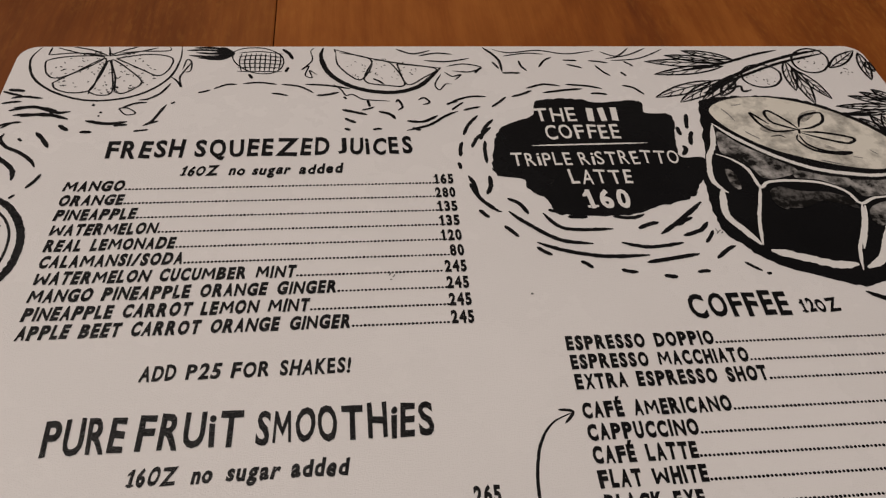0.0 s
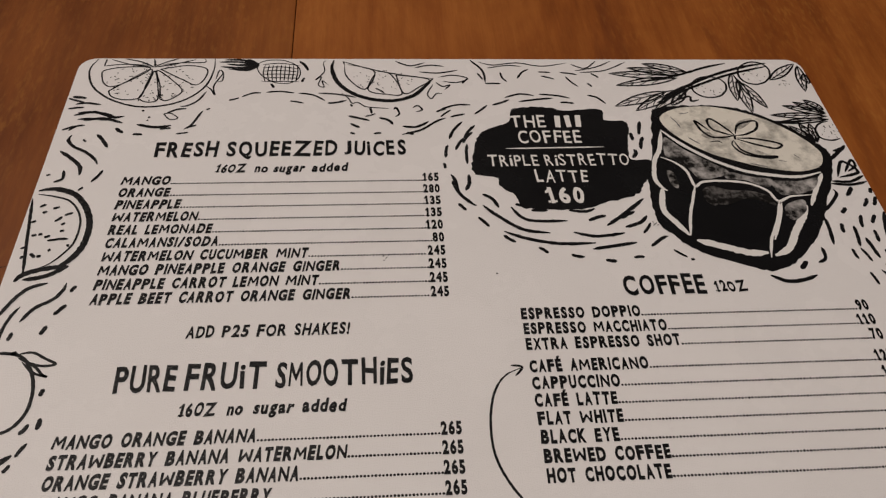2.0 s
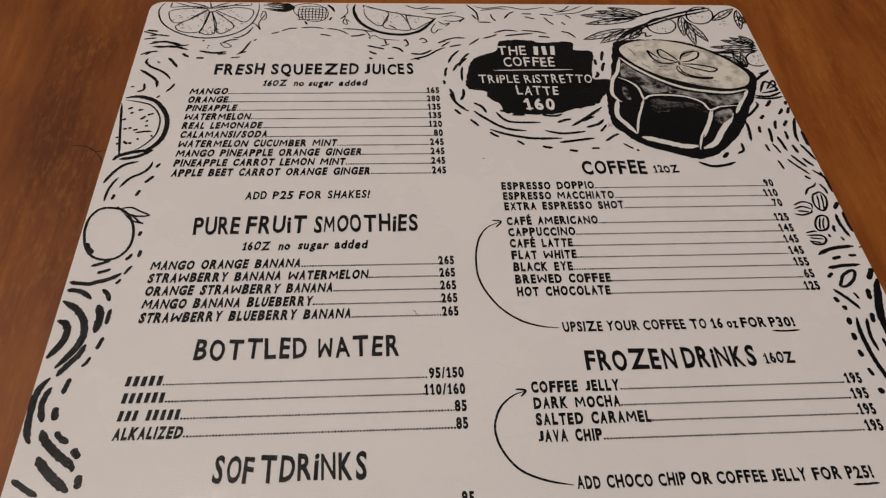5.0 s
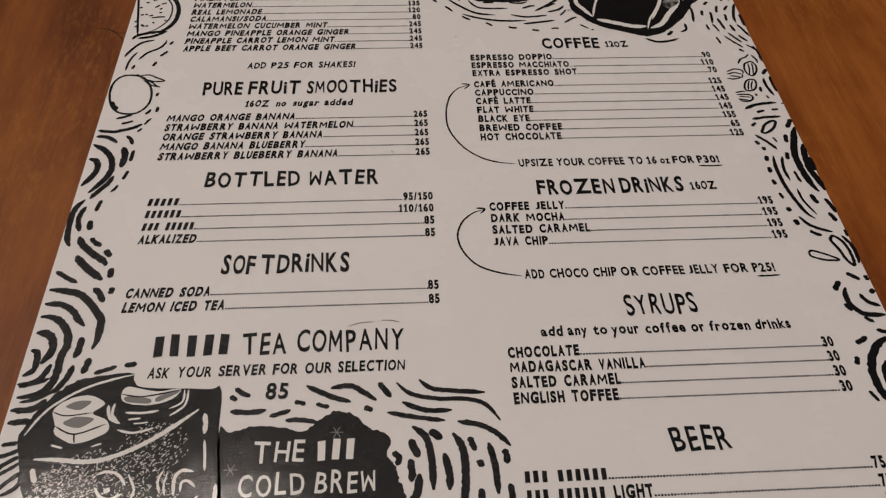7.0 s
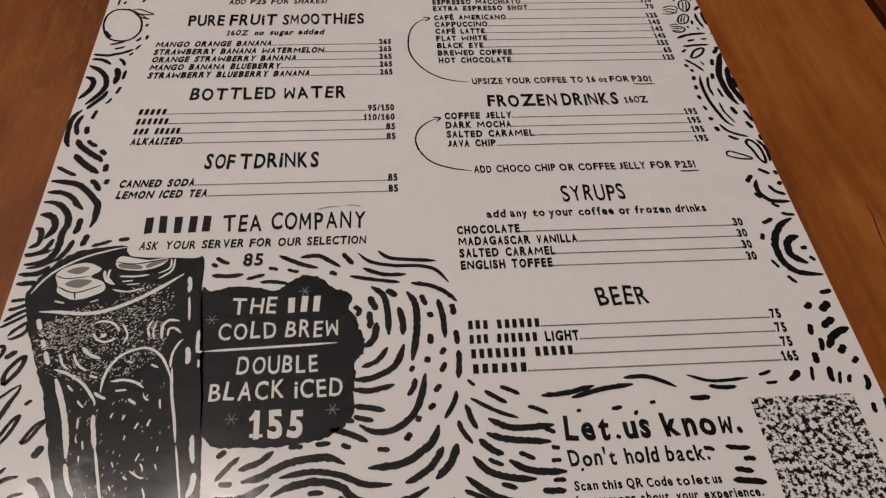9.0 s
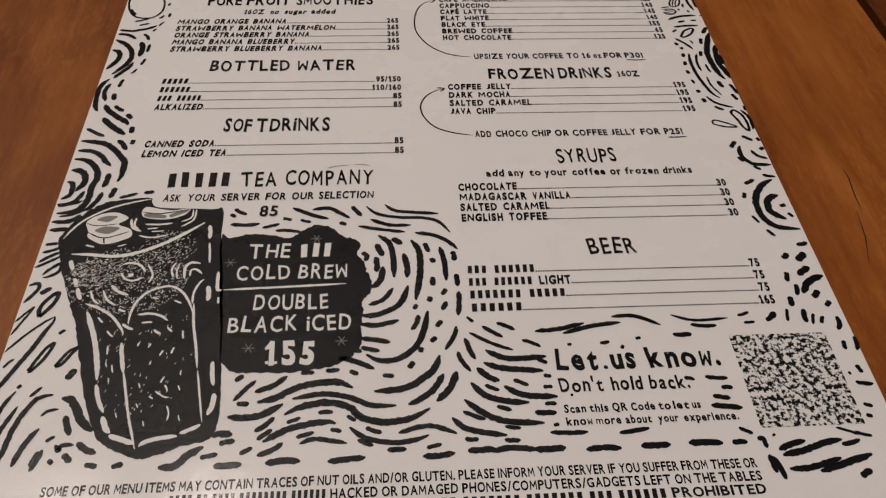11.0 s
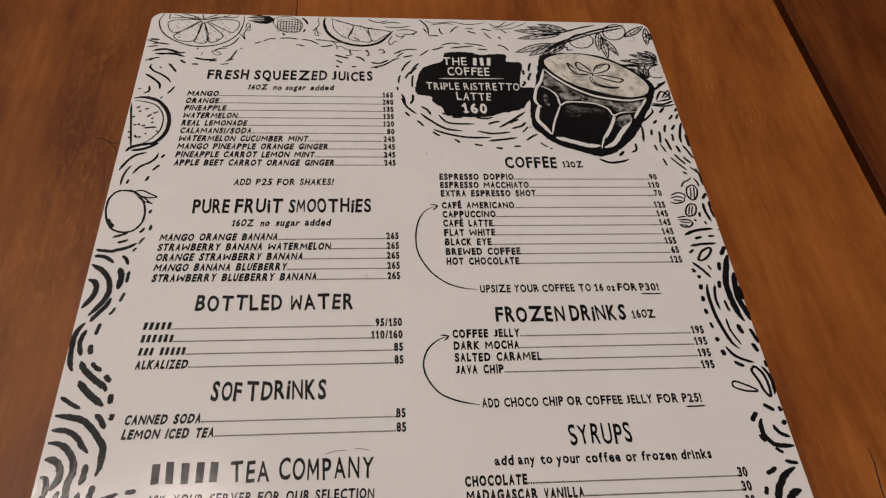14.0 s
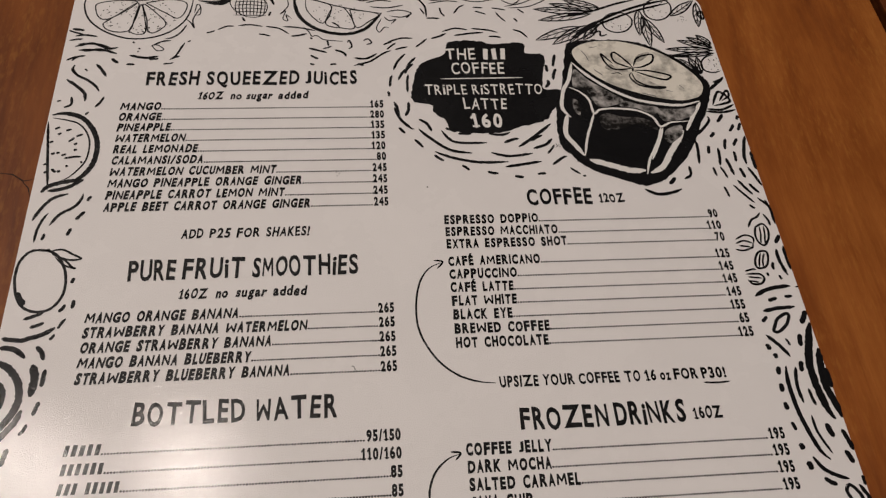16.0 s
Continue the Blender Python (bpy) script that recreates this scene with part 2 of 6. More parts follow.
class Drawing:
    """Brush-drawn print on the card, in millimetres, gathered layer by layer into one mesh for each ink."""

    count = 0

    def __init__(self):
        self.data, self.pieces = {}, []

    def lay(self, verts, faces, layer):
        vs, fs = self.data.setdefault(layer, ([], []))
        Drawing.count += 1
        z = Z_INK + LAYERS[layer][0] + 1e-6 * (Drawing.count % 45)
        base = len(vs)
        vs.extend(to_menu(x, y, z) for x, y in verts)
        fs.extend([base + i for i in f] for f in faces)
        self.pieces.append(([to_menu(x, y, z) for x, y in verts], faces))

    def stroke(self, width, flat, layer=0, steps=6):
        pts = list(zip(flat[::2], flat[1::2]))
        loop = len(pts) > 3 and math.dist(pts[0], pts[-1]) < 0.05
        reach = sum(math.dist(a, b) for a, b in zip(pts, pts[1:]))
        line = smooth(pts, max(steps, min(24, int(reach / (0.45 * max(len(pts) - 1, 2))))))
        line = [(min(max(x, 0.5), CARD_W - 0.5), max(y, -0.4)) for x, y in line]
        total = sum(math.dist(a, b) for a, b in zip(line, line[1:])) or 1
        verts, run, phase = [], 0.0, rng.uniform(0, 50)
        for i, (x, y) in enumerate(line):
            a, b = line[max(i - 1, 0)], line[min(i + 1, len(line) - 1)]
            dx, dy = b[0] - a[0], b[1] - a[1]
            d = math.hypot(dx, dy) or 1
            if i:
                run += math.dist(line[i - 1], line[i])
            s = run / total
            end = 1.0 if loop else min(1, (0.12 + s / 0.16) ** 0.6, (0.12 + (1 - s) / 0.2) ** 0.6)
            w = 0.5 * width * end
            j1 = 1 + 0.25 * noise.noise((phase, run * 0.9, 0)) + 0.16 * noise.noise((phase, run * 3.1, 3))
            j2 = 1 + 0.25 * noise.noise((phase, run * 0.9, 9)) + 0.16 * noise.noise((phase, run * 3.1, 6))
            verts += [(x - dy / d * w * j1, y + dx / d * w * j1), (x + dy / d * w * j2, y - dx / d * w * j2)]
        self.lay(verts, [(2 * i, 2 * i + 2, 2 * i + 3, 2 * i + 1) for i in range(len(line) - 1)], layer)

    def patch(self, flat, layer=0, ragged=0.12):
        line = smooth(list(zip(flat[::2], flat[1::2])), 8, closed=True)
        phase = rng.uniform(0, 50)
        cx, cy = sum(p[0] for p in line) / len(line), sum(p[1] for p in line) / len(line)
        out = []
        for x, y in line:
            k = ragged * (noise.noise((x * 0.55 + phase, y * 0.55, 0)) + 0.8 * noise.noise((x * 1.7, y * 1.7, phase)))
            d = math.hypot(x - cx, y - cy) or 1
            out.append((min(max(x + (x - cx) / d * k, 0.5), CARD_W - 0.5), max(y + (y - cy) / d * k, 0.5)))
        tris = tessellate_polygon([[Vector((x, y, 0)) for x, y in out]])
        self.lay(out, [tuple(t) for t in tris], layer)

    def leaf(self, x0, y0, x1, y1, width):
        """A pointed leaf from its stalk to its tip, with a midrib and side veins."""
        dx, dy = x1 - x0, y1 - y0
        at = lambda s, k: (x0 + dx * s - dy * k, y0 + dy * s + dx * k)
        k = width / (math.hypot(dx, dy) or 1) / 2
        for side in (k, -k):
            pts = [at(0, 0), at(0.25, side * 0.8), at(0.55, side), at(0.85, side * 0.45), at(1, 0)]
            self.stroke(0.75, [c for p in pts for c in p])
        self.stroke(0.5, [*at(0, 0), *at(0.5, k * 0.1), *at(0.95, 0)])
        for i in range(3):
            s = 0.25 + 0.2 * i
            self.stroke(0.35, [*at(s, 0), *at(s + 0.16, k * 0.8)])
            self.stroke(0.35, [*at(s + 0.06, 0), *at(s + 0.2, -k * 0.75)])

    def specks(self, n, cx, cy, rx, ry, length, width, layer=0, turn=None, rim=0.0):
        """Short dashes strewn over an ellipse."""
        for _ in range(n):
            a, r = rng.uniform(0, 2 * math.pi), math.sqrt(rng.uniform(rim, 1))
            x, y = cx + rx * r * math.cos(a), cy + ry * r * math.sin(a)
            t = rng.uniform(0, math.pi) if turn is None else turn + rng.uniform(-0.4, 0.4)
            k = length * rng.uniform(0.5, 1.2) / 2
            self.stroke(width * rng.uniform(0.7, 1.2), [x - k * math.cos(t), y - k * math.sin(t), x + k * math.cos(t), y + k * math.sin(t)], layer, 1)

    def finish(self, name, label, single=False):
        """One mesh for each ink; with single, every brush stroke is a part of its own."""
        first = None
        if single:
            for vs, fs in self.pieces:
                me = bpy.data.meshes.new("brush_stroke")
                me.from_pydata(vs, [], fs)
                me.materials.append(INK)
                ob = new("brush_stroke" if first else name, me)
                ob.parent = first or menu
                first = first or tagged(ob, label)
            return first
        for layer in sorted(self.data):
            vs, fs = self.data[layer]
            me = bpy.data.meshes.new(name)
            me.from_pydata(vs, [], fs)
            me.materials.append(LAYERS[layer][1])
            ob = new(name if first is None else LAYERS[layer][2], me)
            ob.parent = menu if first is None else first
            if layer in (3, 4, 6, 7):
                tagged(ob, kind="stuff")
            first = first or tagged(ob, label)
        return first


# ---- lettering with the built-in font ----
GLYPHS = {}


def glyph(ch, weight):
    """Outline triangles of a letter, its left edge at 0, the capital height 1."""
    if (ch, weight) not in GLYPHS:
        grown = weight * (0.3 if ch == "m" else 0.6 if ch == "N" else 1)
        outlines = []
        for offset in (0.0, grown):
            data = bpy.data.curves.new("letter", "FONT")
            data.body, data.resolution_u, data.offset = ch, 3, offset
            ob = new("letter", data)
            me = ob.to_mesh()
            outlines.append([(v.co.x, v.co.y) for v in me.vertices])
            fs = [tuple(p.vertices) for p in me.polygons]
            ob.to_mesh_clear()
            bpy.data.objects.remove(ob)
            bpy.data.curves.remove(data)
        thin, vs = outlines
        least, most = min(v[0] for v in thin) - max(grown, 0), max(v[0] for v in thin) + max(grown, 0)
        vs = [(min(max(x, least), most), y) for x, y in vs]  # no spikes at sharp corners
        if ch in "MWw":  # drawn with even strokes
            s = (0.2 + 1.5 * max(weight, -0.01)) * CAP
            top = CAP * (0.72 if ch == "w" else 1)
            s *= 1.3 if ch == "w" else 1
            pts = [(0, 0), (s, 0), (s + 0.03, 0.64), (0.5, 0.2), (1 - s - 0.03, 0.64), (1 - s, 0), (1, 0), (0.93, 1), (0.93 - 0.9 * s, 1), (0.5, 0.2 + 1.7 * s), (0.07 + 0.9 * s, 1), (0.07, 1)]
            vs = [(0.86 * x * top, (y if ch == "M" else 1 - y) * top) for x, y in pts]
            fs = [tuple(t) for t in tessellate_polygon([[Vector((x, y, 0)) for x, y in vs]])]
        if ch == "J":
            low = min(v[1] for v in vs)
            vs = [(x, (y - low) * CAP / (max(v[1] for v in vs) - low)) for x, y in vs]
        if ch == "1":  # the numeral gets its flag and foot
            r, n = max(v[0] for v in vs), len(vs)
            l = min(v[0] for v in vs)
            vs += [(l, 0.7 * CAP), (l, 0.98 * CAP), (l - 0.16, 0.78 * CAP), (l - 0.14, 0.66 * CAP), (l - 0.12, 0), (l, 0), (l, 0.09), (l - 0.12, 0.09), (r, 0), (r + 0.12, 0), (r + 0.12, 0.09), (r, 0.09)]
            fs += [(n, n + 1, n + 2, n + 3), (n + 4, n + 5, n + 6, n + 7), (n + 8, n + 9, n + 10, n + 11)]
        left, right = min(v[0] for v in vs), max(v[0] for v in vs)
        GLYPHS[ch, weight] = ([((x - left) / CAP, y / CAP) for x, y in vs], fs, (right - left) / CAP)
    return GLYPHS[ch, weight]


CAP = 1.0
CAP = max(v[1] for v in glyph("H", 0.0)[0])
GLYPHS.clear()


# how far each capital of the price lists runs on, in millimetres
ADVANCE = {"A": 2.46, "B": 2.57, "C": 2.57, "D": 2.8, "E": 2.15, "F": 2.4, "G": 2.9, "H": 2.5, "I": 1.05, "J": 2.0, "K": 2.6, "L": 2.05, "M": 3.5, "N": 2.85, "O": 2.9, "P": 2.5,
           "R": 2.65, "S": 2.2, "T": 2.45, "U": 2.4, "V": 2.3, "W": 3.75, "X": 2.5, "Y": 2.6, "Z": 2.5, "É": 2.15, " ": 1.9, "/": 2.0, "~": 2.2}
WIDE = {"Z": 1.45, "T": 1.12, "E": 0.92, "i": 1.1, "S": 0.95}


def set_word(body, x0, x1, weight, gap, space):
    """The letters of a run of words, spread from x0 to x1: (letter, its left edge, its width)."""
    run, out = 0.0, []
    for ch in body:
        if ch == " ":
            run += space
            continue
        w = 0.58 if ch == "~" else glyph(ch, weight)[2]
        if ch.isupper() and ch != "I":  # even, hand-drawn letter widths
            w = (0.5 * w + 0.5 * (0.92 if ch in "MW" else 0.74)) * WIDE.get(ch, 1)
        out.append((ch, run, w))
        run += w + gap
    k = (x1 - x0) / (run - gap)
    return [(ch, x0 + at * k, w * k) for ch, at, w in out]


def set_item(body, x0, x1):
    """The letters of a row of a price list, by the table of advances."""
    between, run, out = 0.42, 0.0, []
    for ch in body:
        step = ADVANCE[ch]
        if ch != " ":
            out.append((ch, run, step - between))
        run += step
    k = (x1 - x0) / (run - between)
    return [(ch, x0 + at * k, w * k) for ch, at, w in out]


def letters(name, placed, base, cap, weight=0.02, wild=0.03, parent=None, mat=None, lift=0.00008, lean=0.0, split=True):
    """Hand-drawn letters on the base line; with split, each letter is a piece of its own under the line of print.
    A tilde stands for a letter that becomes a plain bar."""
    line = None
    if split:
        line = new(name)
        line.parent = parent or menu
    bm = bmesh.new()
    for k, (ch, left, wide) in enumerate(placed):
        if ch == "~":
            vs, fs, w = [(0.08, 0), (0.5, 0), (0.5, 1), (0.08, 1)], [(0, 1, 2, 3)], 0.58
        else:
            vs, fs, w = glyph(ch, weight)
        sx = max(wide, 0.17 * cap) / w
        tall, turn, drop, slant = 1 + rng.uniform(-wild, wild), rng.uniform(-wild, wild) * 1.3, rng.uniform(-wild, wild) * 0.8, lean + rng.uniform(-wild, wild)
        ph, wob, made = rng.uniform(0, 60), 0.9 * wild, []
        for x, y in vs:
            qx = x + wob * noise.noise((x * 2.3 + ph, y * 2.3, 0))
            qy = y * tall + turn * (x - w / 2) + drop + wob * noise.noise((x * 2.3, y * 2.3 + ph, 5))
            made.append(bm.verts.new(to_menu(left + qx * sx + (slant * y - turn * (y - 0.5)) * cap, base - qy * cap, Z_INK + lift + 1e-6 * (k % 5))))
        for f in fs:
            try:
                bm.faces.new([made[i] for i in f])
            except ValueError:
                pass
        if split:
            part("letter", bm, mat or INK, line)
            bm = bmesh.new()
    if split:
        bm.free()
        return line
    return part(name, bm, mat or INK, parent or menu)


def lettering(name, body, x0, x1, base, cap, weight=0.02, wild=0.03, parent=None, mat=None, lift=0.00008, gap=0.16, space=0.42, lean=0.0, split=True):
    """One run of words from x0 to x1."""
    return letters(name, set_word(body, x0, x1 - lean * cap, weight, gap, space), base, cap, weight, wild, parent, mat, lift, lean, split)


def words(name, spans, base, cap, weight=0.02, wild=0.03, gap=0.16, lean=0.0, lift=0.00008):
    """A line of print whose words each have their own place: (word, from, to)."""
    placed = []
    for word, x0, x1 in spans:
        placed += set_word(word, x0, x1 - lean * cap - 0.06 * cap, weight, gap, 0.36)
    return letters(name, placed, base, cap, weight, wild, lift=lift, lean=lean)


def dots(x0, x1, base):
    """A leader of small printed dots."""
    bm = bmesh.new()
    n = int((x1 - x0) / 0.93) + 1
    for i in range(n):
        x, y, r = x0 + 0.93 * i, base - 0.3 + rng.uniform(-0.03, 0.03), 0.39 * rng.uniform(0.88, 1.1)
        bm.faces.new([bm.verts.new(to_menu(x + r * math.cos(a), y - r * math.sin(a), Z_INK)) for a in (0, 1.05, 2.09, 3.14, 4.19, 5.24)])
    tagged(part("dot_leader", bm, INK, menu), kind="stuff")


def items(x, right, base, step, rows, cap=3.5):
    """Rows of a price list: (words, where they end, price)."""
    for i, (body, end, price) in enumerate(rows):
        y = base + step * i
        lean = 0.13 if x < 100 else 0.03
        letters("item_name", set_item(body.replace("!", "I"), x, end - lean * cap * 0.5), y, cap, 0.057, 0.024, lean=lean)
        left = right - 1.82 * len(price)
        lettering("price", price, left, right, y - 0.05, cap * 0.98, weight=0.052, wild=0.012, gap=0.14)
        dots(end + 0.45, left - 0.1, y)


# juices and smoothies
words("heading", (("FRESH", 35.2, 56.4), ("SQUEEZED", 59.0, 96.6), ("JUiCES", 98.5, 120.1)), 53.6, 6.87, 0.034, 0.045, gap=0.2)
words("note", (("16OZ", 55.9, 66.6), ("no", 68.8, 73.9), ("sugar", 75.2, 86.1), ("added", 87.8, 100.3)), 61.4, 3.63, 0.042, 0.05, lean=0.15)
items(26.6, 130.2, 66.6, 5.37, (("MANGO", 42.3, "165"), ("ORANGE", 42.9, "280"), ("PINEAPPLE", 46.9, "135"), ("WATERMELON", 53.0, "135"), ("REAL LEMONADE", 58.0, "120"),
      ("CALAMANSI/SODA", 60.6, "80"), ("WATERMELON CUCUMBER MINT", 88.0, "245"), ("MANGO PINEAPPLE ORANGE GINGER", 98.0, "245"), ("PINEAPPLE CARROT LEMON MINT", 91.5, "245"), ("APPLE BEET CARROT ORANGE GINGER", 101.2, "245")))
words("note", (("ADD", 55.3, 63.5), ("P25", 65.1, 73.0), ("FOR", 74.8, 83.5), ("SHAKES!", 85.3, 101.3)), 127.4, 3.73, 0.036, 0.035, lean=0.1)
words("heading", (("PURE", 38.5, 55.3), ("FRUiT", 57.1, 78.8), ("SMOO", 81.1, 98.4), ("THiES", 98.9, 118.6)), 144.1, 7.76, 0.028, 0.045)
words("note", (("16OZ", 56.4, 66.7), ("no", 69.0, 73.8), ("sugar", 75.7, 86.9), ("added", 88.4, 100.6)), 152.0, 3.63, 0.042, 0.05, lean=0.15)
items(26.6, 130.2, 160.0, 5.48, (("MANGO ORANGE BANANA", 77.3, "265"), ("STRAWBERRY BANANA WATERMELON", 100.4, "265"), ("ORANGE STRAWBERRY BANANA", 88.6, "265"), ("MANGO BANANA BLUEBERRY", 82.0, "265"), ("STRAWBERRY BLUEBERRY BANANA", 94.9, "265")))

# water and soft drinks; trade names are plain bars
words("heading", (("BOTTLED", 46.0, 81.5), ("WATER", 84.3, 110.5)), 196.8, 7.37, 0.028, 0.045, gap=0.2)
items(26.6, 130.2, 205.6, 5.89, (("~~~~~", 38.0, "95/150"), ("~~~~~~", 39.6, "110/160"), ("~~~ ~~~~~", 45.0, "85"), ("ALKAL!ZED", 46.6, "85")))
words("heading", (("SOF", 56.9, 68.6), ("TDRiNKS", 70.2, 100.4)), 237.8, 7.76, 0.028, 0.045, gap=0.18)
items(26.6, 130.2, 246.6, 5.84, (("CANNED SODA", 54.3, "85"), ("LEMON ICED TEA", 59.6, "85")))
words("heading", (("~~~~~", 38.8, 63.6), ("TEA", 67.0, 81.1), ("COMPANY", 83.8, 118.2)), 270.0, 7.86, 0.018, 0.05, gap=0.2)
words("note", (("ASK", 39.1, 45.8), ("YOUR", 48.0, 58.8), ("SERVER", 60.5, 75.4), ("FOR", 77.0, 85.1), ("OUR", 86.9, 95.6), ("SELECTION", 97.1, 118.2)), 277.6, 3.54, 0.032, 0.03, lift=0.00016, lean=0.06)
lettering("price", "85", 75.5, 82.3, 286.1, 5.11, 0.03, 0.03, lift=0.00016)

# coffee, frozen drinks, syrups and beer
words("heading", (("COFFEE", 183.3, 209.1),), 116.1, 6.87, 0.034, 0.045)
lettering("note", "12OZ", 211.4, 221.4, 115.8, 3.73, 0.042, 0.06)
items(150.6, 256.9, 124.0, 5.30, (("ESPRESSO DOPPIO", 186.3, "90"), ("ESPRESSO MACCHIATO", 193.0, "110"), ("EXTRA ESPRESSO SHOT", 195.7, "70")))
items(150.6, 256.9, 142.0, 5.42, (("CAFÉ AMERICANO", 184.5, "125"), ("CAPPUCCINO", 175.2, "145"), ("CAFÉ LATTE", 173.3, "145"), ("FLAT WHITE", 173.8, "145"), ("BLACK EYE", 171.6, "155"), ("BREWED COFFEE", 184.0, "65"), ("HOT CHOCOLATE", 182.9, "125")))
words("note", (("UPSIZE", 164.1, 177.4), ("YOUR", 178.7, 189.7), ("COFFEE", 191.0, 205.4), ("TO", 207.1, 212.6), ("16", 214.0, 218.1), ("oz", 219.3, 223.2), ("FOR", 224.2, 232.9), ("P30!", 234.0, 242.8)), 189.5, 3.63, 0.040, 0.03)
words("heading", (("FROZEN", 169.2, 199.0), ("DRiNKS", 200.9, 225.4)), 204.4, 7.07, 0.034, 0.045, gap=0.18)
lettering("note", "16OZ", 227.6, 237.6, 203.6, 3.73, 0.042, 0.06)
items(150.6, 256.9, 211.8, 5.56, (("COFFEE JELLY", 178.4, "195"), ("DARK MOCHA", 177.5, "195"), ("SALTED CARAMEL", 186.0, "195"), ("JAVA CHIP", 170.0, "195")))
words("note", (("ADD", 159.8, 166.8), ("CHOCO", 168.4, 182.1), ("CHIP", 183.6, 191.9), ("OR", 193.3, 199.3), ("COFFEE", 200.7, 215.6), ("JELLY", 216.9, 227.7), ("FOR", 229.4, 238.0), ("P25!", 239.6, 247.7)), 243.4, 3.54, 0.040, 0.03)
lettering("heading", "SYRUPS", 191.6, 216.2, 259.7, 7.86, 0.016, 0.06, gap=0.2)
words("note", (("add", 162.2, 169.5), ("any", 171.0, 177.6), ("to", 179.4, 184.1), ("your", 185.3, 194.7), ("coffee", 196.5, 210.0), ("or", 211.8, 216.4), ("frozen", 217.9, 231.6), ("drinks", 233.2, 245.2)), 267.0, 3.63, 0.040, 0.045)
items(150.6, 256.9, 274.5, 5.45, (("CHOCOLATE", 173.5, "30"), ("MADAGASCAR VANILLA", 193.7, "30"), ("SALTED CARAMEL", 184.8, "30"), ("ENGLISH TOFFEE", 183.0, "30")))
lettering("heading", "BEER", 195.9, 213.2, 308.3, 7.46, 0.016, 0.06, gap=0.2)
items(150.6, 256.9, 316.2, 5.62, (("~~~ ~~~~~~", 174.8, "75"), ("~~~ ~~~~~~ LIGHT", 186.9, "75"), ("~~~~~~~ ~~~~~", 184.1, "75"), ("~~~~~~", 168.3, "165")))

# the corner that asks for comments, and the small print
words("note", (("Let", 176.4, 190.4), ("us", 194.4, 203.1), ("know.", 206.6, 231.1)), 357.4, 7.66, 0.036, 0.05, gap=0.2)
words("note", (("Don't", 176.2, 190.4), ("hold", 192.8, 203.2), ("back.", 205.1, 218.4)), 365.5, 4.81, 0.026, 0.04, gap=0.18)
words("small_print", (("Scan", 176.3, 183.3), ("this", 184.3, 190.3), ("QR", 191.5, 196.3), ("Code", 197.4, 205.1), ("to", 206.1, 210.1), ("let", 210.8, 215.9), ("us", 216.7, 219.6)), 372.9, 2.65, 0.036, 0.03)
words("small_print", (("know", 176.3, 184.5), ("more", 185.5, 193.5), ("about", 194.7, 203.0), ("your", 204.9, 211.5), ("experience.", 213.0, 230.5)), 377.3, 2.65, 0.036, 0.03)
lettering("small_print", "SOME OF OUR MENU ITEMS MAY CONTAIN TRACES OF NUT OILS AND/OR GLUTEN. PLEASE INFORM YOUR SERVER IF YOU SUFFER FROM THESE OR", 24.0, 231.0, 393.4, 2.85, 0.03, 0.02, gap=0.13, space=0.36, split=False)
lettering("small_print", "~~~~ ~~ ~~~~ ~~~~~~~~ ~~~~~~ HACKED OR DAMAGED PHONES/COMPUTERS/GADGETS LEFT ON THE TABLES", 60.0, 231.2, 397.5, 2.85, 0.03, 0.02, gap=0.13, space=0.36, split=False)
lettering("small_print", "~~~~~~ ~~~~~~ ~~~~ ~~~~ ~~~~~~~ ~~~~ ~~~~~~~ ~~~~~~~ ~~~ ~~~~~~ PROHIBITED", 60.0, 231.2, 401.6, 2.85, 0.03, 0.02, gap=0.13, space=0.36, split=False)
part("printed_square", block(0.2362, 0.2694, -0.3806, -0.3459, Z_INK, Z_INK + 0.00001), SPECKLED, menu, "square of black and white printed speckle")

# ---- the drawings, in millimetres on the card ----
d = Drawing()
d.stroke(0.8, [6.6, -0.6, 4.6, 6.4, 7.7, 15.9, 15.1, 23.1, 24.7, 27.2, 34.3, 26.8, 42.2, 23, 47.7, 15.9, 49.7, 6.8, 49.4, -0.6])
d.stroke(0.55, [9.6, 9.6, 10.1, 6.4, 17.3, 4.5, 26.4, 5.3, 20.4, 12.3, 14.5, 16, 11.2, 14.1, 9.6, 9.6])
d.stroke(0.55, [13.7, 18.5, 18.9, 13.3, 26.8, 5.9, 26.3, 15.6, 25.2, 22.3, 20, 23.5, 15.3, 21.6, 13.7, 18.5])
d.stroke(0.55, [24.8, 23, 26.8, 15.6, 28.2, 6.9, 30.6, 15.6, 31.6, 23.7, 27.9, 24.8, 24.8, 23])
d.stroke(0.55, [32.4, 23.1, 31.4, 15.7, 29, 6.6, 35.5, 12.6, 39.6, 18.3, 37.7, 22, 34.7, 24.1, 32.4, 23.1])
d.stroke(0.55, [30.2, 5.9, 38.7, 11.9, 44.2, 15.2, 47.1, 11, 46.8, 5.5, 39.3, 3.7, 30.2, 5.9])
d.stroke(0.55, [9.4, 3.8, 9.7, -0.6])
d.stroke(0.55, [9.4, 3.8, 17, 2.8, 25.6, 3.6])
d.stroke(0.55, [30.6, 3, 37.4, 2, 45.6, 1.7, 45.6, -0.6])
d.stroke(0.6, [27.8, 4.6, 16.2, -0.6])
d.stroke(0.6, [27.8, 4.3, 26.9, -0.6])
d.stroke(0.6, [27.8, 4.3, 36, -0.6])
d.stroke(0.6, [27.8, 4.6, 42.3, -0])
d.stroke(0.5, [27.8, 4.6, 11.3, -0.2])
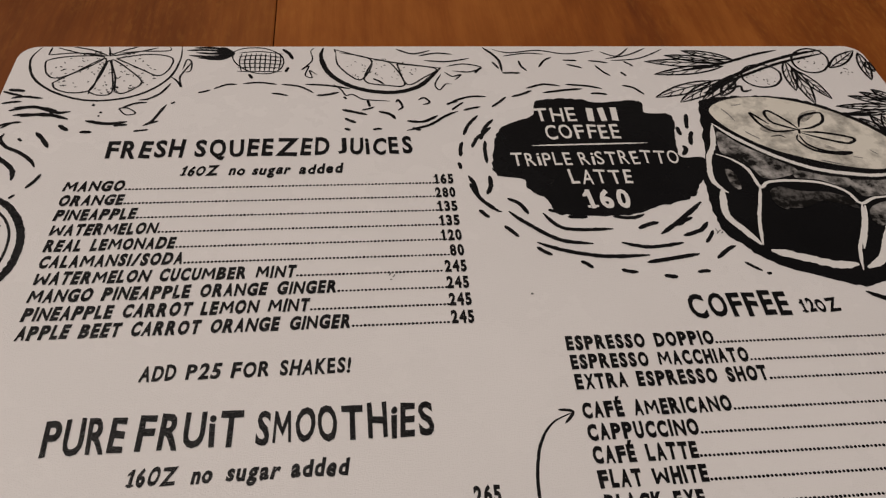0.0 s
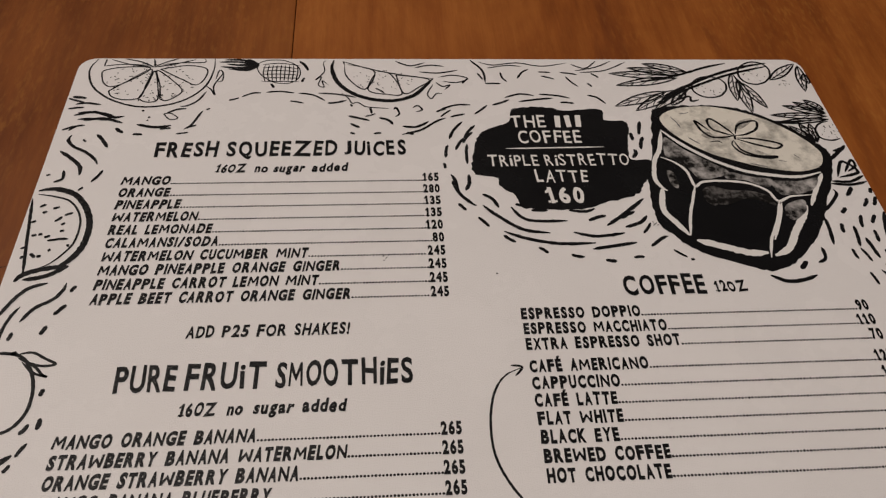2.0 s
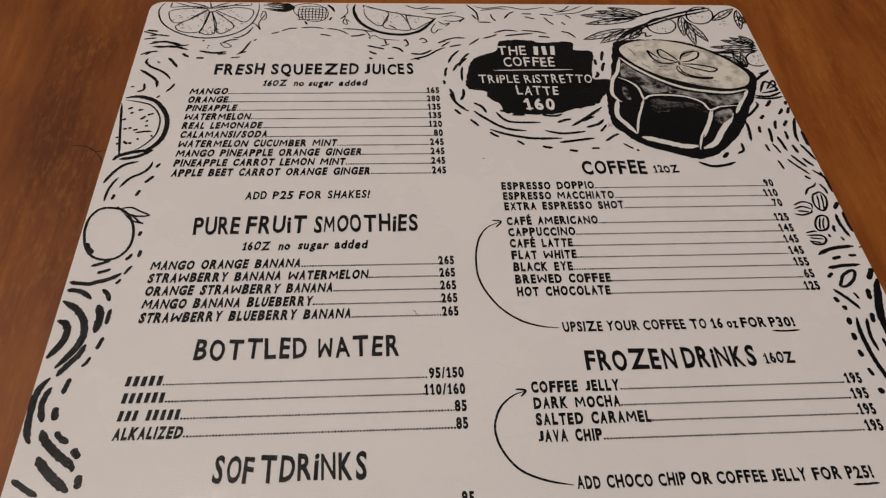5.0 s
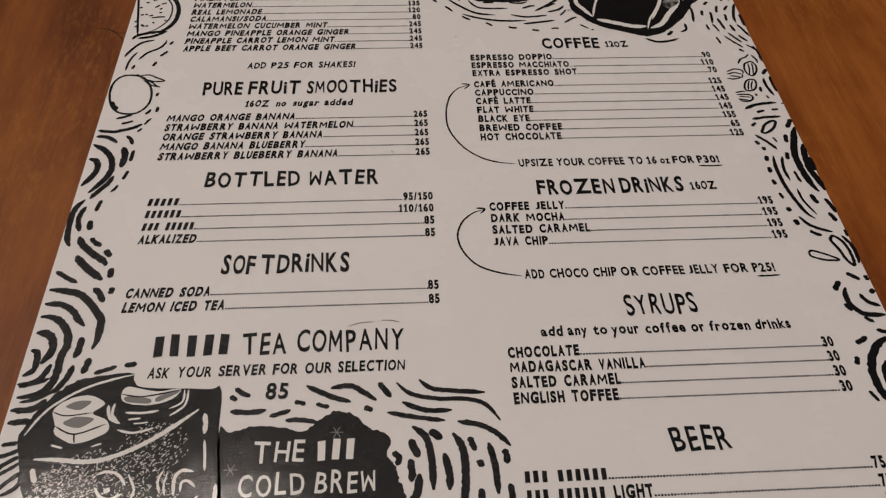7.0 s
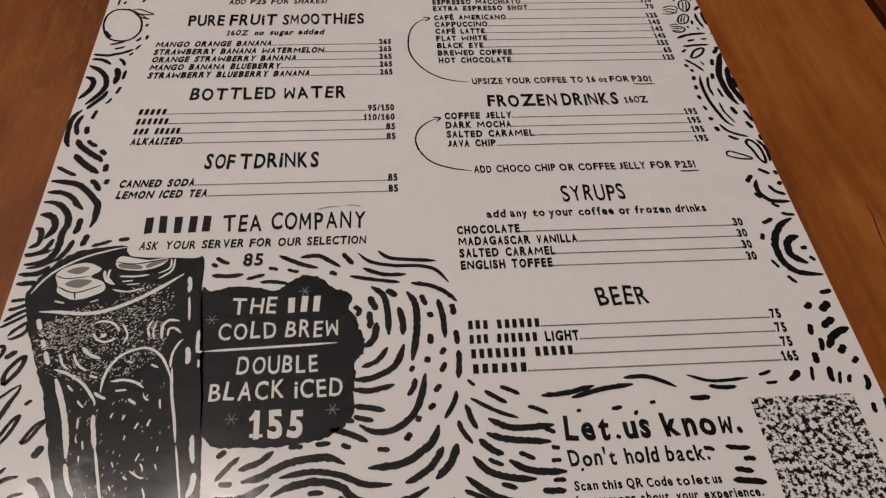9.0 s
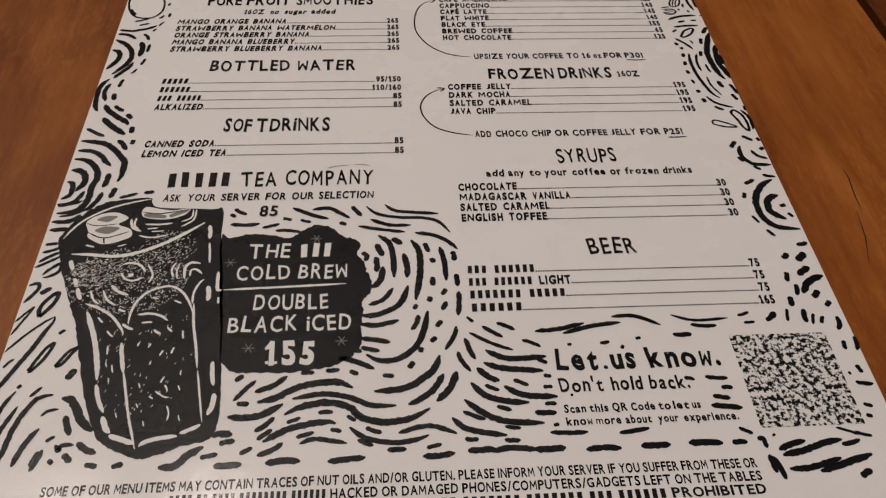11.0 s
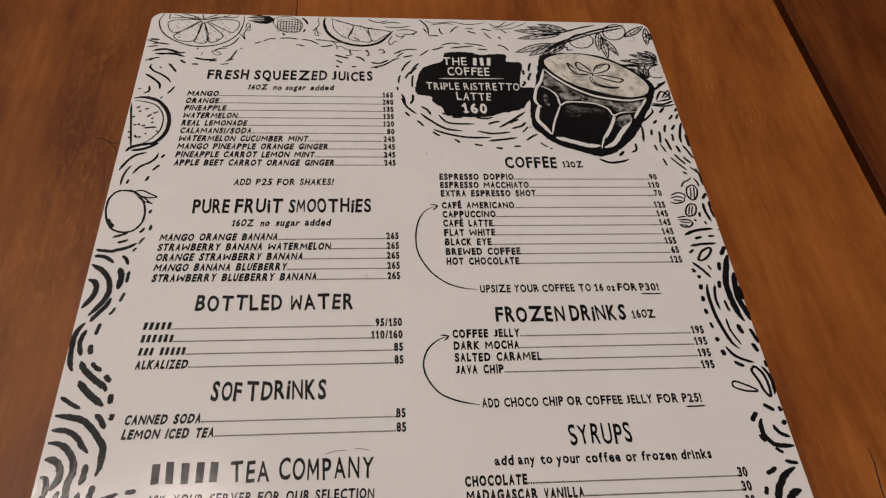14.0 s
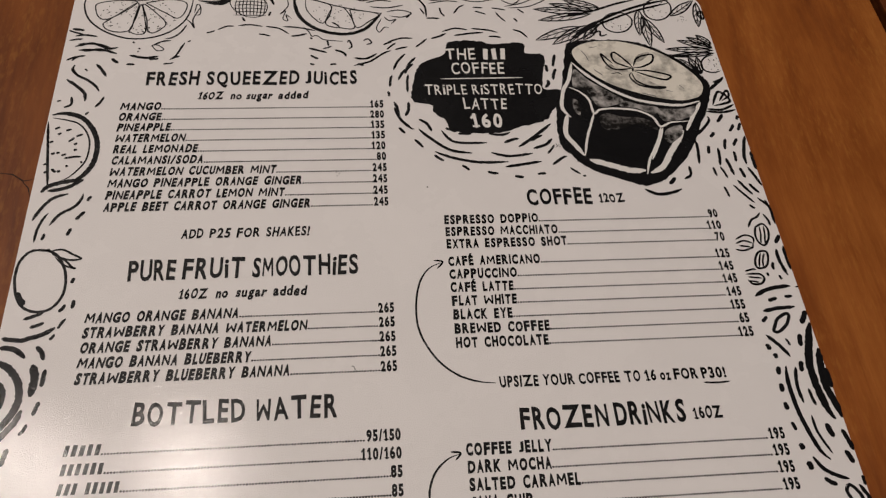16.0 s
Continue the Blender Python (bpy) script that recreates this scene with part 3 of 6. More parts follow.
d.stroke(0.6, [47.6, 15.6, 49.9, 17.9, 51.6, 21, 50.7, 15.9, 52.9, 9.5, 53.2, 7.6])
d.stroke(0.8, [40.1, 27.4, 42.8, 26.9, 46.1, 24, 48.4, 19.1])
d.stroke(0.9, [35.9, 31.2, 39.2, 29.1, 42.7, 28.6])
d.stroke(0.5, [51, 12.1, 51.8, 6.8, 53.3, 8.2, 53.4, 12.8, 51.1, 13.4])
d.stroke(0.9, [27.2, 29.4, 28.1, 29.9])
d.stroke(0.7, [30, 32.9, 30.7, 33.5])
d.stroke(0.7, [29.7, 34.8, 30.3, 34.8])
d.stroke(0.5, [35.1, 31.4, 37.5, 31.2, 40.2, 33.7, 37.5, 34.4, 35.1, 31.4])
d.specks(120, 28, 13, 17, 11.5, 1.0, 0.5)
orange_slice_drawing = d.finish("orange_slice_drawing", "line drawing of a round orange slice")
d = Drawing()
d.stroke(0.45, [66, 2.3, 69.5, 0.5, 75.8, 0.8, 81, 5, 81.5, 10.6, 78.5, 14.2, 73, 14.1, 68.2, 10.5, 65.8, 6.1, 66, 2.3])
for x, y, bow in ((51.2, 1.6, -1), (52.0, 4.4, 1), (53.4, 0.2, -1.4), (55.0, 5.8, 1.2), (56.2, -0.2, -1), (57.8, 6.6, 1), (59.2, 0.4, -0.8), (54.2, 2.9, 0.3), (60.6, 7.0, 0.8), (61.6, 0.0, -0.6), (57.0, 3.6, -0.4)):
    d.stroke(1.0, [66.2, 3.6, (x + 66.2) / 2, (y + 3.6) / 2 + bow, x, y])
for i in range(9):
    d.stroke(0.42, [68.5 + 1.5 * i, 3.5, 68 + 1.6 * i, 8, 69 + 1.4 * i, 13.5])
for i in range(6):
    d.stroke(0.42, [67.6, 3.2 + 2 * i, 74, 2.4 + 2.2 * i, 81.5, 4 + 1.9 * i])
pineapple_drawing = d.finish("pineapple_drawing", "line drawing of a small pineapple")
d = Drawing()
d.stroke(1.7, [94.2, 0.6, 93.5, 5.7, 95.7, 13.8, 100.6, 19.9, 107.8, 23.8, 116.4, 24.8, 123.6, 22, 128.5, 16.3, 131.5, 11.8])
d.stroke(0.6, [97.5, 1.3, 106.5, 5.5, 117.3, 9.1, 131.3, 12.1])
d.stroke(0.55, [98.2, 3.2, 99.2, 10.8, 105.8, 18.2, 109.4, 7.5, 99.3, 3.2])
d.stroke(0.55, [110.1, 7.8, 107.1, 18.5, 114, 21.2, 119.5, 20.7, 115.8, 9.7, 110.5, 7.5])
d.stroke(0.55, [117.6, 9.7, 120.2, 20.7, 125.8, 17.2, 129.8, 12.4, 117.6, 9.7])
d.stroke(0.55, [97.9, 1.3, 98.2, 3.2])
d.stroke(0.5, [92.5, 15.6, 90, 13.1, 90.8, 16.8, 88.7, 15.5, 89.7, 10.7, 87.6, 12.5, 90.7, 7.6, 90.2, 2.5, 91.3, 0.6])
d.stroke(0.5, [97.4, 20.4, 99.8, 23.4, 101.2, 26.2, 103.2, 25.7, 105.9, 28, 109.3, 28.7, 114.5, 29.3])
d.stroke(0.5, [131.3, 15.5, 129, 20.9, 130.2, 23.8, 132.3, 20.9, 134.4, 20.9])
d.stroke(0.7, [123.1, 28.9, 125, 27.8, 126.5, 30.1, 124.3, 31.2])
d.stroke(0.8, [116.2, 29.9, 117.1, 28.8, 118.1, 32.2, 116.6, 33.8])
d.stroke(0.8, [100.5, 26.8, 101.2, 28])
d.specks(45, 112, 13, 12, 6, 0.9, 0.4)
lime_slice_drawing = d.finish("lime_slice_drawing", "line drawing of a dripping half slice")
d = Drawing()
d.stroke(0.8, [61.4, 22.2, 64.9, 20.2, 68.2, 20])
d.stroke(0.8, [69.9, 19.7, 75, 19.2, 80.2, 20.2])
d.stroke(0.8, [81.6, 20.2, 87.1, 21.4, 91.4, 24.7])
d.stroke(0.8, [88.8, 20.3, 95.7, 21, 102.6, 22.8])
d.stroke(0.8, [56.9, 24.1, 60.4, 22.7])
d.stroke(0.8, [78.7, 24.7, 83.8, 26])
d.stroke(1.2, [81.2, 1.2, 83.4, 3.7, 84.6, 6.9])
d.stroke(1.0, [82.5, 13.7, 83.3, 11.2])
d.stroke(1.0, [71.3, 14.7, 72.5, 17.1])
d.stroke(1.0, [92.3, 26.1, 99.1, 24.5])
d.stroke(0.9, [107.6, 28.6, 108.2, 32])
d.stroke(0.8, [109.7, 17.6, 113.1, 20.6])
d.stroke(1.3, [2, 21.8, 6.9, 22.5])
d.stroke(1.0, [3.8, 26, 6.8, 25.2, 12.6, 26.1])
d.stroke(1.3, [4.5, 31.9, 11.1, 30.2, 18, 33, 21.8, 32.5])
d.stroke(1.3, [8.3, 34.6, 15.1, 33.7, 21.8, 36.2])
d.stroke(0.9, [4.3, 39.9, 6.7, 37.6, 9.4, 37.2])
d.stroke(1.3, [26.7, 37, 33.2, 38.5, 38.5, 37.6])
d.stroke(1.0, [34.9, 39.5, 38.7, 39.1])
d.stroke(1.3, [20, 38.7, 22.9, 41.3])
d.stroke(1.1, [26.1, 42.1, 29.5, 42.2])
d.stroke(0.9, [43.1, 39.7, 45.5, 37.2, 47.3, 32.5, 48.5, 29.8])
d.stroke(0.9, [43.5, 39.2, 47.2, 37.5])
d.stroke(0.7, [49.6, 29.3, 50.8, 28.5])
d.stroke(0.8, [40.8, 42, 44.9, 41.3])
d.stroke(1.1, [99.9, 33.2, 107.4, 35.8])
d.stroke(1.1, [110.8, 34.3, 114.2, 35.7, 115.7, 38.1])
d.stroke(1.1, [100.7, 37.3, 104, 39.5])
d.stroke(1.0, [100.6, 42.1, 102.3, 42.9])
d.stroke(0.9, [108.8, 42.8, 111.5, 42.6])
d.stroke(1.1, [119, 39, 124, 39.4, 128.5, 36.5])
d.stroke(1.0, [120.5, 42.2, 122.9, 43.4])
d.stroke(1.0, [118.7, 43.5, 125.6, 41, 131.1, 36.6, 134.7, 34.7])
d.stroke(0.9, [131.6, 31.3, 135.2, 29.7])
d.stroke(0.7, [105.8, 33.6, 109.6, 32])
d.stroke(0.9, [142.3, 15, 144.9, 11.9])
d.stroke(0.7, [124.9, 5.4, 130.5, 3.8, 136.1, 4.5])
d.stroke(0.7, [126.5, 7.9, 133.8, 8.6, 141.4, 6.8])
d.stroke(0.6, [132.5, 14.3, 134.8, 16.7, 137.6, 15.9, 135.5, 18.6])
d.stroke(0.7, [117.7, 1.4, 123.1, 4.1, 128.8, 2.2])
d.stroke(0.6, [133.6, 11.2, 139.2, 10, 144.5, 11.9, 140.5, 14.4, 135.1, 13.7])
d.stroke(0.9, [146.5, 0.6, 150.7, 7.2, 151.2, 14.5])
d.stroke(0.9, [151.1, 15.1, 157, 15.2])
d.stroke(0.8, [148.6, 8.8, 150.3, 12.6])
d.stroke(0.8, [157.5, 8.2, 157.9, 11.4, 159.4, 14])
d.stroke(0.8, [163.6, 12.1, 166, 8.3, 168.8, 6.4])
d.stroke(0.8, [172.3, 8.1, 177, 8.4])
d.stroke(0.8, [173.1, 10.6, 178, 12.6])
d.stroke(0.8, [180.8, 8.5, 187.2, 9.8])
d.stroke(0.8, [182.5, 11.1, 186.4, 17.1])
d.stroke(0.9, [190.3, 15, 191.7, 17.2])
d.stroke(0.9, [192.7, 9.2, 195.3, 11.8])
d.stroke(0.6, [149.6, 1.7, 155, 3.7, 164.7, 2.4, 174, 4.5, 184, 2.6])
d.stroke(0.6, [152.8, 5.6, 160.6, 4, 166.2, 4.7])
d.stroke(0.6, [185.8, 3.3, 191, 5.9, 196.1, 1.3])
d.stroke(0.6, [186.8, 7.5, 195.1, 5.3, 202, 1.4])
d.stroke(0.6, [188.5, 8.5, 198.4, 7.3, 207.7, 2.1])
d.stroke(0.9, [157.5, 23.4, 163.3, 21.4, 168.6, 22.3])
d.stroke(0.9, [170.6, 21.5, 177.7, 22.5, 182, 24])
d.stroke(1.0, [152.3, 27.7, 159.1, 24.6])
d.stroke(1.0, [162.5, 25.8, 170, 24.5, 175.6, 23.9])
d.stroke(1.0, [177.8, 26.4, 183.1, 27])
d.stroke(0.9, [188.9, 22.3, 192.3, 23.6, 195, 27.2])
d.stroke(0.9, [145.4, 32.7, 150.5, 27.7])
d.stroke(0.9, [136.5, 34.2, 141.9, 32.6])
d.stroke(0.9, [133.5, 29.7, 139, 27.5, 144.3, 27.5])
d.stroke(0.8, [133, 34.1, 136.9, 30.3])
top_border_drawing = d.finish("top_border_drawing", "short black brush strokes along the top", single=True)
d = Drawing()
d.stroke(1.1, [135.2, 46, 137.1, 41.3, 140.5, 36.8])
d.stroke(1.1, [140.5, 46.1, 142, 42.5, 144.9, 38.8])
d.stroke(1.1, [133.3, 55.5, 133.7, 51.6, 134.5, 49.1])
d.stroke(1.1, [137, 51.7, 138.6, 48.1, 140.3, 45.6])
d.stroke(1.1, [132.7, 60.8, 132.5, 58])
d.stroke(1.1, [140.5, 58.7, 140.6, 53.3, 141.2, 48.7])
d.stroke(1.2, [139.9, 48.2, 141.3, 45.1, 143.7, 42.5])
d.stroke(1.2, [134.7, 66.8, 135.6, 70.2, 136.6, 72.5])
d.stroke(1.3, [138.9, 71.4, 140.3, 68.1, 140.5, 63.9])
d.stroke(1.2, [136, 77.3, 138.3, 80.4])
d.stroke(1.3, [134.5, 63.7, 135.7, 66.8, 136.6, 72.5, 140.5, 77.5, 142, 78.2])
d.stroke(1.2, [141.9, 83.5, 145.1, 87.7])
d.stroke(1.3, [144.2, 73.2, 147.3, 75.5, 149, 79.5])
d.stroke(1.3, [143.8, 78.2, 147.7, 82.6, 155.6, 89.1, 164.3, 90.9])
d.stroke(1.3, [149.5, 89.9, 156.3, 93, 166.2, 95.4, 178.2, 95.5])
d.stroke(1.2, [152.9, 79.2, 157.9, 85.1, 170.8, 85.8])
d.stroke(1.2, [149.2, 91.5, 152.8, 94.4])
d.stroke(1.3, [176.8, 98, 183.8, 96.9, 191.5, 95.6])
d.stroke(1.2, [171.8, 90.8, 179, 92.7, 188.5, 91.5])
d.stroke(1.4, [183.3, 88.2, 190.2, 83.1, 198, 76.4])
d.stroke(1.3, [177.7, 85.9, 183.8, 83.8])
d.stroke(1.3, [189.2, 89, 194.5, 87.1, 197.4, 84.1])
d.stroke(1.0, [194.6, 91.7, 197.9, 87.3])
d.stroke(1.1, [188.8, 85.2, 193.7, 82.2])
d.stroke(1.2, [195.8, 97.4, 200.1, 94, 202.2, 93.2])
d.stroke(1.1, [189.1, 101.8, 192.6, 101.5])
d.stroke(1.3, [180, 102.5, 183.5, 103])
d.stroke(1.2, [169.5, 100.1, 173.7, 101.1])
d.stroke(1.2, [159.7, 96.8, 162.4, 99.3])
d.stroke(0.9, [202.6, 98.9, 206.3, 102.1])
d.stroke(0.9, [207.1, 103.1, 208.4, 103])
d.stroke(1.2, [171.9, 81.2, 177.2, 81.8, 180.7, 80.6])
d.stroke(1.2, [159.5, 80.9, 164.9, 81.1])
d.stroke(1.2, [154.6, 78, 158.9, 79.8])
d.stroke(1.4, [200.9, 43.5, 200.8, 47.6])
d.stroke(1.4, [200.1, 52.3, 200.5, 54.3, 198.8, 56.6])
swirl_drawing = d.finish("swirl_drawing", "brush strokes swirling round a black patch", single=True)
d = Drawing()
d.patch([147.5, 42.3, 156.9, 37.1, 159.9, 30.1, 170.9, 28.9, 179.4, 31.3, 188.8, 30.1, 193, 31.6, 192.6, 36.4, 199.6, 37.1, 200.7, 40.8, 198.5, 50.1, 198, 57.3, 204.7, 58, 202.8, 65.3, 198.8, 71.1, 196.1, 74.5, 184.5, 78.1, 177.6, 80.5, 165, 80.7, 156.7, 79.3, 155.3, 74.2, 150.6, 69.6, 149.7, 65.6, 142.5, 63.5, 142.3, 57.5, 144, 48.8], ragged=0.5)
d.stroke(0.6, [154.7, 51.3, 172, 51.1, 189.7, 50.9], layer=1)
triple_spot_panel = d.finish("triple_spot_panel", "ragged black painted patch")
d = Drawing()
d.patch([211.2, 32.6, 213.6, 30.2, 222.3, 28.6, 234.4, 28.6, 246.1, 31.1, 256.8, 37.7, 265.7, 46.5, 270.1, 52.8, 270.7, 58.2, 267.1, 68, 261.6, 78.1, 255.4, 89.3, 247.3, 99.3, 240.2, 105.4, 232.5, 108.4, 224.8, 106.3, 210, 99.2, 204, 92.6, 200.7, 87.8, 200.5, 78.5, 202.3, 65.6, 205.6, 56.8, 208.5, 44.5], ragged=0.6)
d.patch([213.8, 35, 219.5, 31, 227, 29.4, 236.6, 29.9, 247.9, 33.9, 257.4, 40.4, 264.1, 47.8, 267.7, 55.1, 265.8, 61.2, 261.4, 63.7, 255.4, 64.5, 246.4, 62.9, 236.6, 59.4, 227, 54.7, 219, 47.7, 214.3, 40.6], layer=5)
d.patch([212.7, 46.4, 218.1, 52.7, 226.1, 59.6, 231, 64.2, 227.1, 66.7, 220, 67.6, 217.4, 62.9, 213.7, 57.9, 210.6, 55.6], layer=4)
d.patch([230.9, 64.5, 238.6, 66.9, 245.2, 68.4, 242.6, 72, 235.9, 68.7, 229.2, 67.5], layer=4)
d.patch([245, 69.2, 254.2, 69.3, 261.6, 67.9, 257.8, 73.7, 249.3, 75.8, 245.4, 75], layer=4)
d.patch([245.8, 80.7, 252.2, 78, 252.9, 80.8, 247.9, 86.4, 244.7, 85.6], layer=4)
d.patch([219.2, 75.3, 224, 73.6, 224.1, 77.5, 221.6, 80.3, 219.2, 78.1], layer=7)
d.patch([209.3, 63.5, 211.6, 65, 211.4, 71.6, 209.2, 70.1], layer=4)
d.stroke(1.4, [212.2, 42.2, 217.5, 49.3, 226.5, 57.8, 236.9, 63.9, 247.9, 66.5, 255.9, 67.1, 264.1, 65], layer=1)
d.stroke(1.6, [212.1, 43, 209.4, 52.3, 206.2, 58.3, 204.2, 67.1, 205.8, 71.5, 207.2, 73], layer=1)
d.stroke(1.0, [208.8, 56.5, 212.9, 59.1, 216.2, 63.6, 217.2, 70.9, 220.3, 69.1, 226.7, 68.6, 235.6, 69.8, 241.7, 73.5, 244, 78.5, 249.1, 76.5, 256.7, 75.9], layer=1)
d.stroke(1.0, [217.2, 70.9, 214.7, 77.4, 212, 84.3, 209.7, 93.2], layer=1)
d.stroke(1.0, [244.3, 78.5, 241.2, 86.2, 235.8, 95.7, 233.3, 103], layer=1)
d.stroke(1.0, [244.8, 79.3, 241.9, 86.3, 236.9, 95.7], layer=1)
d.stroke(2.0, [205.8, 71.5, 203.6, 81.4, 206.5, 87.7, 209.4, 93.1], layer=1)
d.stroke(2.6, [211.2, 95.2, 218.9, 98, 227, 100.9, 233, 101], layer=1)
d.stroke(2.4, [234.9, 102.4, 240.5, 99.2, 245.5, 91.8, 250.5, 85, 253.2, 80.8], layer=1)
d.stroke(1.6, [264.2, 65.7, 259, 73.7, 254.7, 80.9], layer=1)
d.stroke(0.95, [238.9, 45.5, 236.7, 41.6, 232.8, 36.7, 230.9, 37.5, 231.8, 42.3, 238.8, 46], layer=2)
d.stroke(0.95, [238.4, 46, 231, 46.6, 227.5, 43.1, 226.1, 37.5, 227.6, 39.1, 230.4, 43.1], layer=2)
d.stroke(0.95, [239.4, 44.8, 241.8, 40, 247.1, 37.9, 249.4, 38.4, 247.9, 42.4, 243.1, 45.1, 239.2, 45.7], layer=2)
d.stroke(0.95, [239.2, 47.1, 246.2, 47.6, 254.5, 50.4, 252.2, 52.7, 246.6, 51.1, 239.1, 47.6], layer=2)
d.stroke(0.95, [237.9, 48.7, 239.1, 53.3, 244.3, 56.4, 251, 56.9, 247.5, 57.7, 239.8, 55.6, 236.6, 51, 237.7, 48.2], layer=2)
d.stroke(0.5, [228.7, 49, 231.7, 48.6, 233.3, 49.7], layer=2)
d.stroke(0.9, [238.9, 45.5, 238.5, 47.9], layer=2)
d.stroke(0.5, [217.6, 35.1, 220, 41.5], layer=3)
d.stroke(0.6, [240, 60.2, 246.5, 62.5], layer=3)
d.stroke(0.6, [221.5, 46.5, 225, 50.1], layer=3)
d.stroke(0.4, [250.8, 58.8, 253.6, 59.6], layer=3)
d.stroke(0.4, [221.4, 33.5, 225.2, 32.7], layer=3)
d.stroke(0.4, [257.4, 55.8, 259.2, 58.1], layer=3)
d.stroke(1.4, [205.6, 37.4, 203.7, 44.5])
d.stroke(1.4, [204.8, 45.8, 202.8, 52.2])
d.patch([219.0, 73.5, 222.8, 71.1, 228.2, 73.0, 235.9, 73.7, 241.2, 76.3, 242.6, 80.6, 238.7, 78.7, 233.2, 77.4, 226.9, 79.7, 221.3, 79.0], layer=7)
d.patch([244.2, 84.2, 248.1, 80.0, 252.1, 79.5, 252.2, 83.1, 246.4, 87.4], layer=4)
d.patch([229.5, 43.5, 231.6, 45.5, 236.4, 46.9, 235.1, 48.5, 230.2, 47.9, 226.6, 45.5], layer=6)
d.patch([240.8, 40.4, 243.5, 37.5, 248.3, 36.4, 246.1, 39.5, 241.9, 42.2], layer=6)
d.patch([240.0, 48.9, 244.2, 52.9, 249.4, 56.9, 245.5, 56.4, 240.6, 53.5], layer=6)
coffee_glass_drawing = d.finish("coffee_glass_drawing", "black drawing of a faceted coffee glass")
d = Drawing()
d.stroke(1.4, [216.8, 25.3, 227.9, 17.7, 240.3, 10.8, 254, 5.5, 264.8, 2.8])
d.stroke(1.2, [214.7, 26.9, 226.2, 20.3, 239.8, 13.4, 250.8, 9, 264.4, 4.9])
d.stroke(1.2, [211.3, 14.3, 225.4, 10.9, 238.9, 5.6, 248.2, 2.9])
d.leaf(225.4, 10.9, 199.8, 9.2, 4)
d.leaf(226.4, 12.1, 201.2, 16.5, 4)
d.leaf(228, 10, 207.6, 5.7, 3.5)
d.leaf(230.8, 8.2, 214.3, 3, 3.5)
d.leaf(220.1, 20.2, 198.3, 28.8, 4.5)
d.leaf(223.9, 19.4, 205.6, 31.5, 4.5)
d.leaf(230.7, 16, 212.9, 31, 4)
d.leaf(227.4, 20.3, 219.9, 28.6, 3.5)
d.leaf(248.9, 9.1, 246.2, 26.1, 4)
d.leaf(250, 12.5, 249.9, 33.2, 4)
d.leaf(250.3, 14.3, 256.6, 30.6, 3.5)
d.leaf(263, 13.7, 276.3, 3.3, 4)
d.leaf(277.3, 4.5, 274.9, 20.8, 3.5)
d.leaf(278, 9.8, 278, 16, 3)
d.stroke(0.8, [243.7, 19.6, 240.7, 22.8, 236.4, 24, 232.6, 22.8, 230.6, 19.7, 231.3, 15.8, 234.3, 12.6, 238.6, 11.3, 242.5, 12.5, 244.5, 15.6, 243.7, 19.6])
d.stroke(0.8, [263.9, 11.3, 260.7, 14.8, 256.6, 16.2, 253, 14.9, 251.4, 11.5, 252.2, 7.1, 255.4, 3.6, 259.5, 2.1, 263.2, 3.3, 264.8, 6.9, 263.9, 11.3])
d.stroke(0.8, [278.2, 47.6, 274.7, 48.6, 271.5, 47.7, 270.1, 45.1, 271, 41.8, 273.6, 39.2, 277.2, 38.1])
d.leaf(278, 35.3, 256.1, 34.4, 3)
d.leaf(278, 34, 262.5, 29, 3)
d.leaf(278, 33.4, 267.3, 27, 3)
d.leaf(278, 31.7, 272, 25.7, 3)
d.leaf(278, 37, 256.6, 38.8, 2.5)
d.leaf(268.3, 49.4, 261.1, 40.4, 3)
d.leaf(268.9, 48.9, 265.3, 39.2, 3)
d.leaf(268.7, 49.7, 269.3, 39.3, 3)
d.stroke(1.2, [255.5, 38.1, 269, 37.7])
d.stroke(1.0, [222.9, 25.3, 228.1, 23.3, 228.2, 26.1, 231.4, 25.3])
d.stroke(1.5, [269.7, 59, 273.6, 55.6, 278.2, 51.7])
d.stroke(1.2, [269.4, 67.3, 273.7, 59.8, 277.6, 65.1, 269.8, 67.7])
d.stroke(1.0, [272.9, 65.1, 277.4, 59.1, 277.8, 62.1, 274.1, 64.8])
d.stroke(1.2, [266.4, 69.4, 272.8, 69.8, 278.8, 66.9])
d.stroke(1.2, [265.6, 70.6, 272.4, 71.3, 278.8, 69.9])
d.stroke(1.0, [272.7, 54.4, 276.1, 52.9, 278.3, 51.3])
d.specks(16, 237.5, 17.7, 5.6, 5.0, 0.8, 0.5, turn=1.2)
d.specks(16, 258.1, 9.2, 5.2, 5.6, 0.8, 0.5, turn=1.2)
d.specks(16, 275.9, 43.4, 4.5, 4.2, 0.8, 0.5, turn=1.2)
d.specks(16, 267.7, 12.5, 4.1, 5.5, 0.8, 0.5, turn=1.2)
branch_drawing = d.finish("branch_drawing", "line drawing of leafy twigs with round fruit")
d = Drawing()
d.stroke(1.2, [258.5, 83.4, 262.4, 79.6, 265.6, 75.7, 265.3, 73.4])
d.stroke(1.3, [257.1, 86.4, 257, 90.9, 255.8, 98.2])
d.stroke(1.5, [268.9, 76.6, 272.2, 72.3])
d.stroke(1.4, [263.9, 84.6, 266.2, 82])
d.stroke(1.4, [262, 89.1, 261.2, 93.2])
d.stroke(1.3, [265.6, 90.3, 265.2, 94.7, 264.3, 99.1])
d.stroke(1.3, [270.1, 85.5, 268.5, 91.1])
d.stroke(1.3, [272.8, 81.7, 275.5, 77.8])
d.stroke(1.3, [277.8, 75.5, 278.8, 73.1])
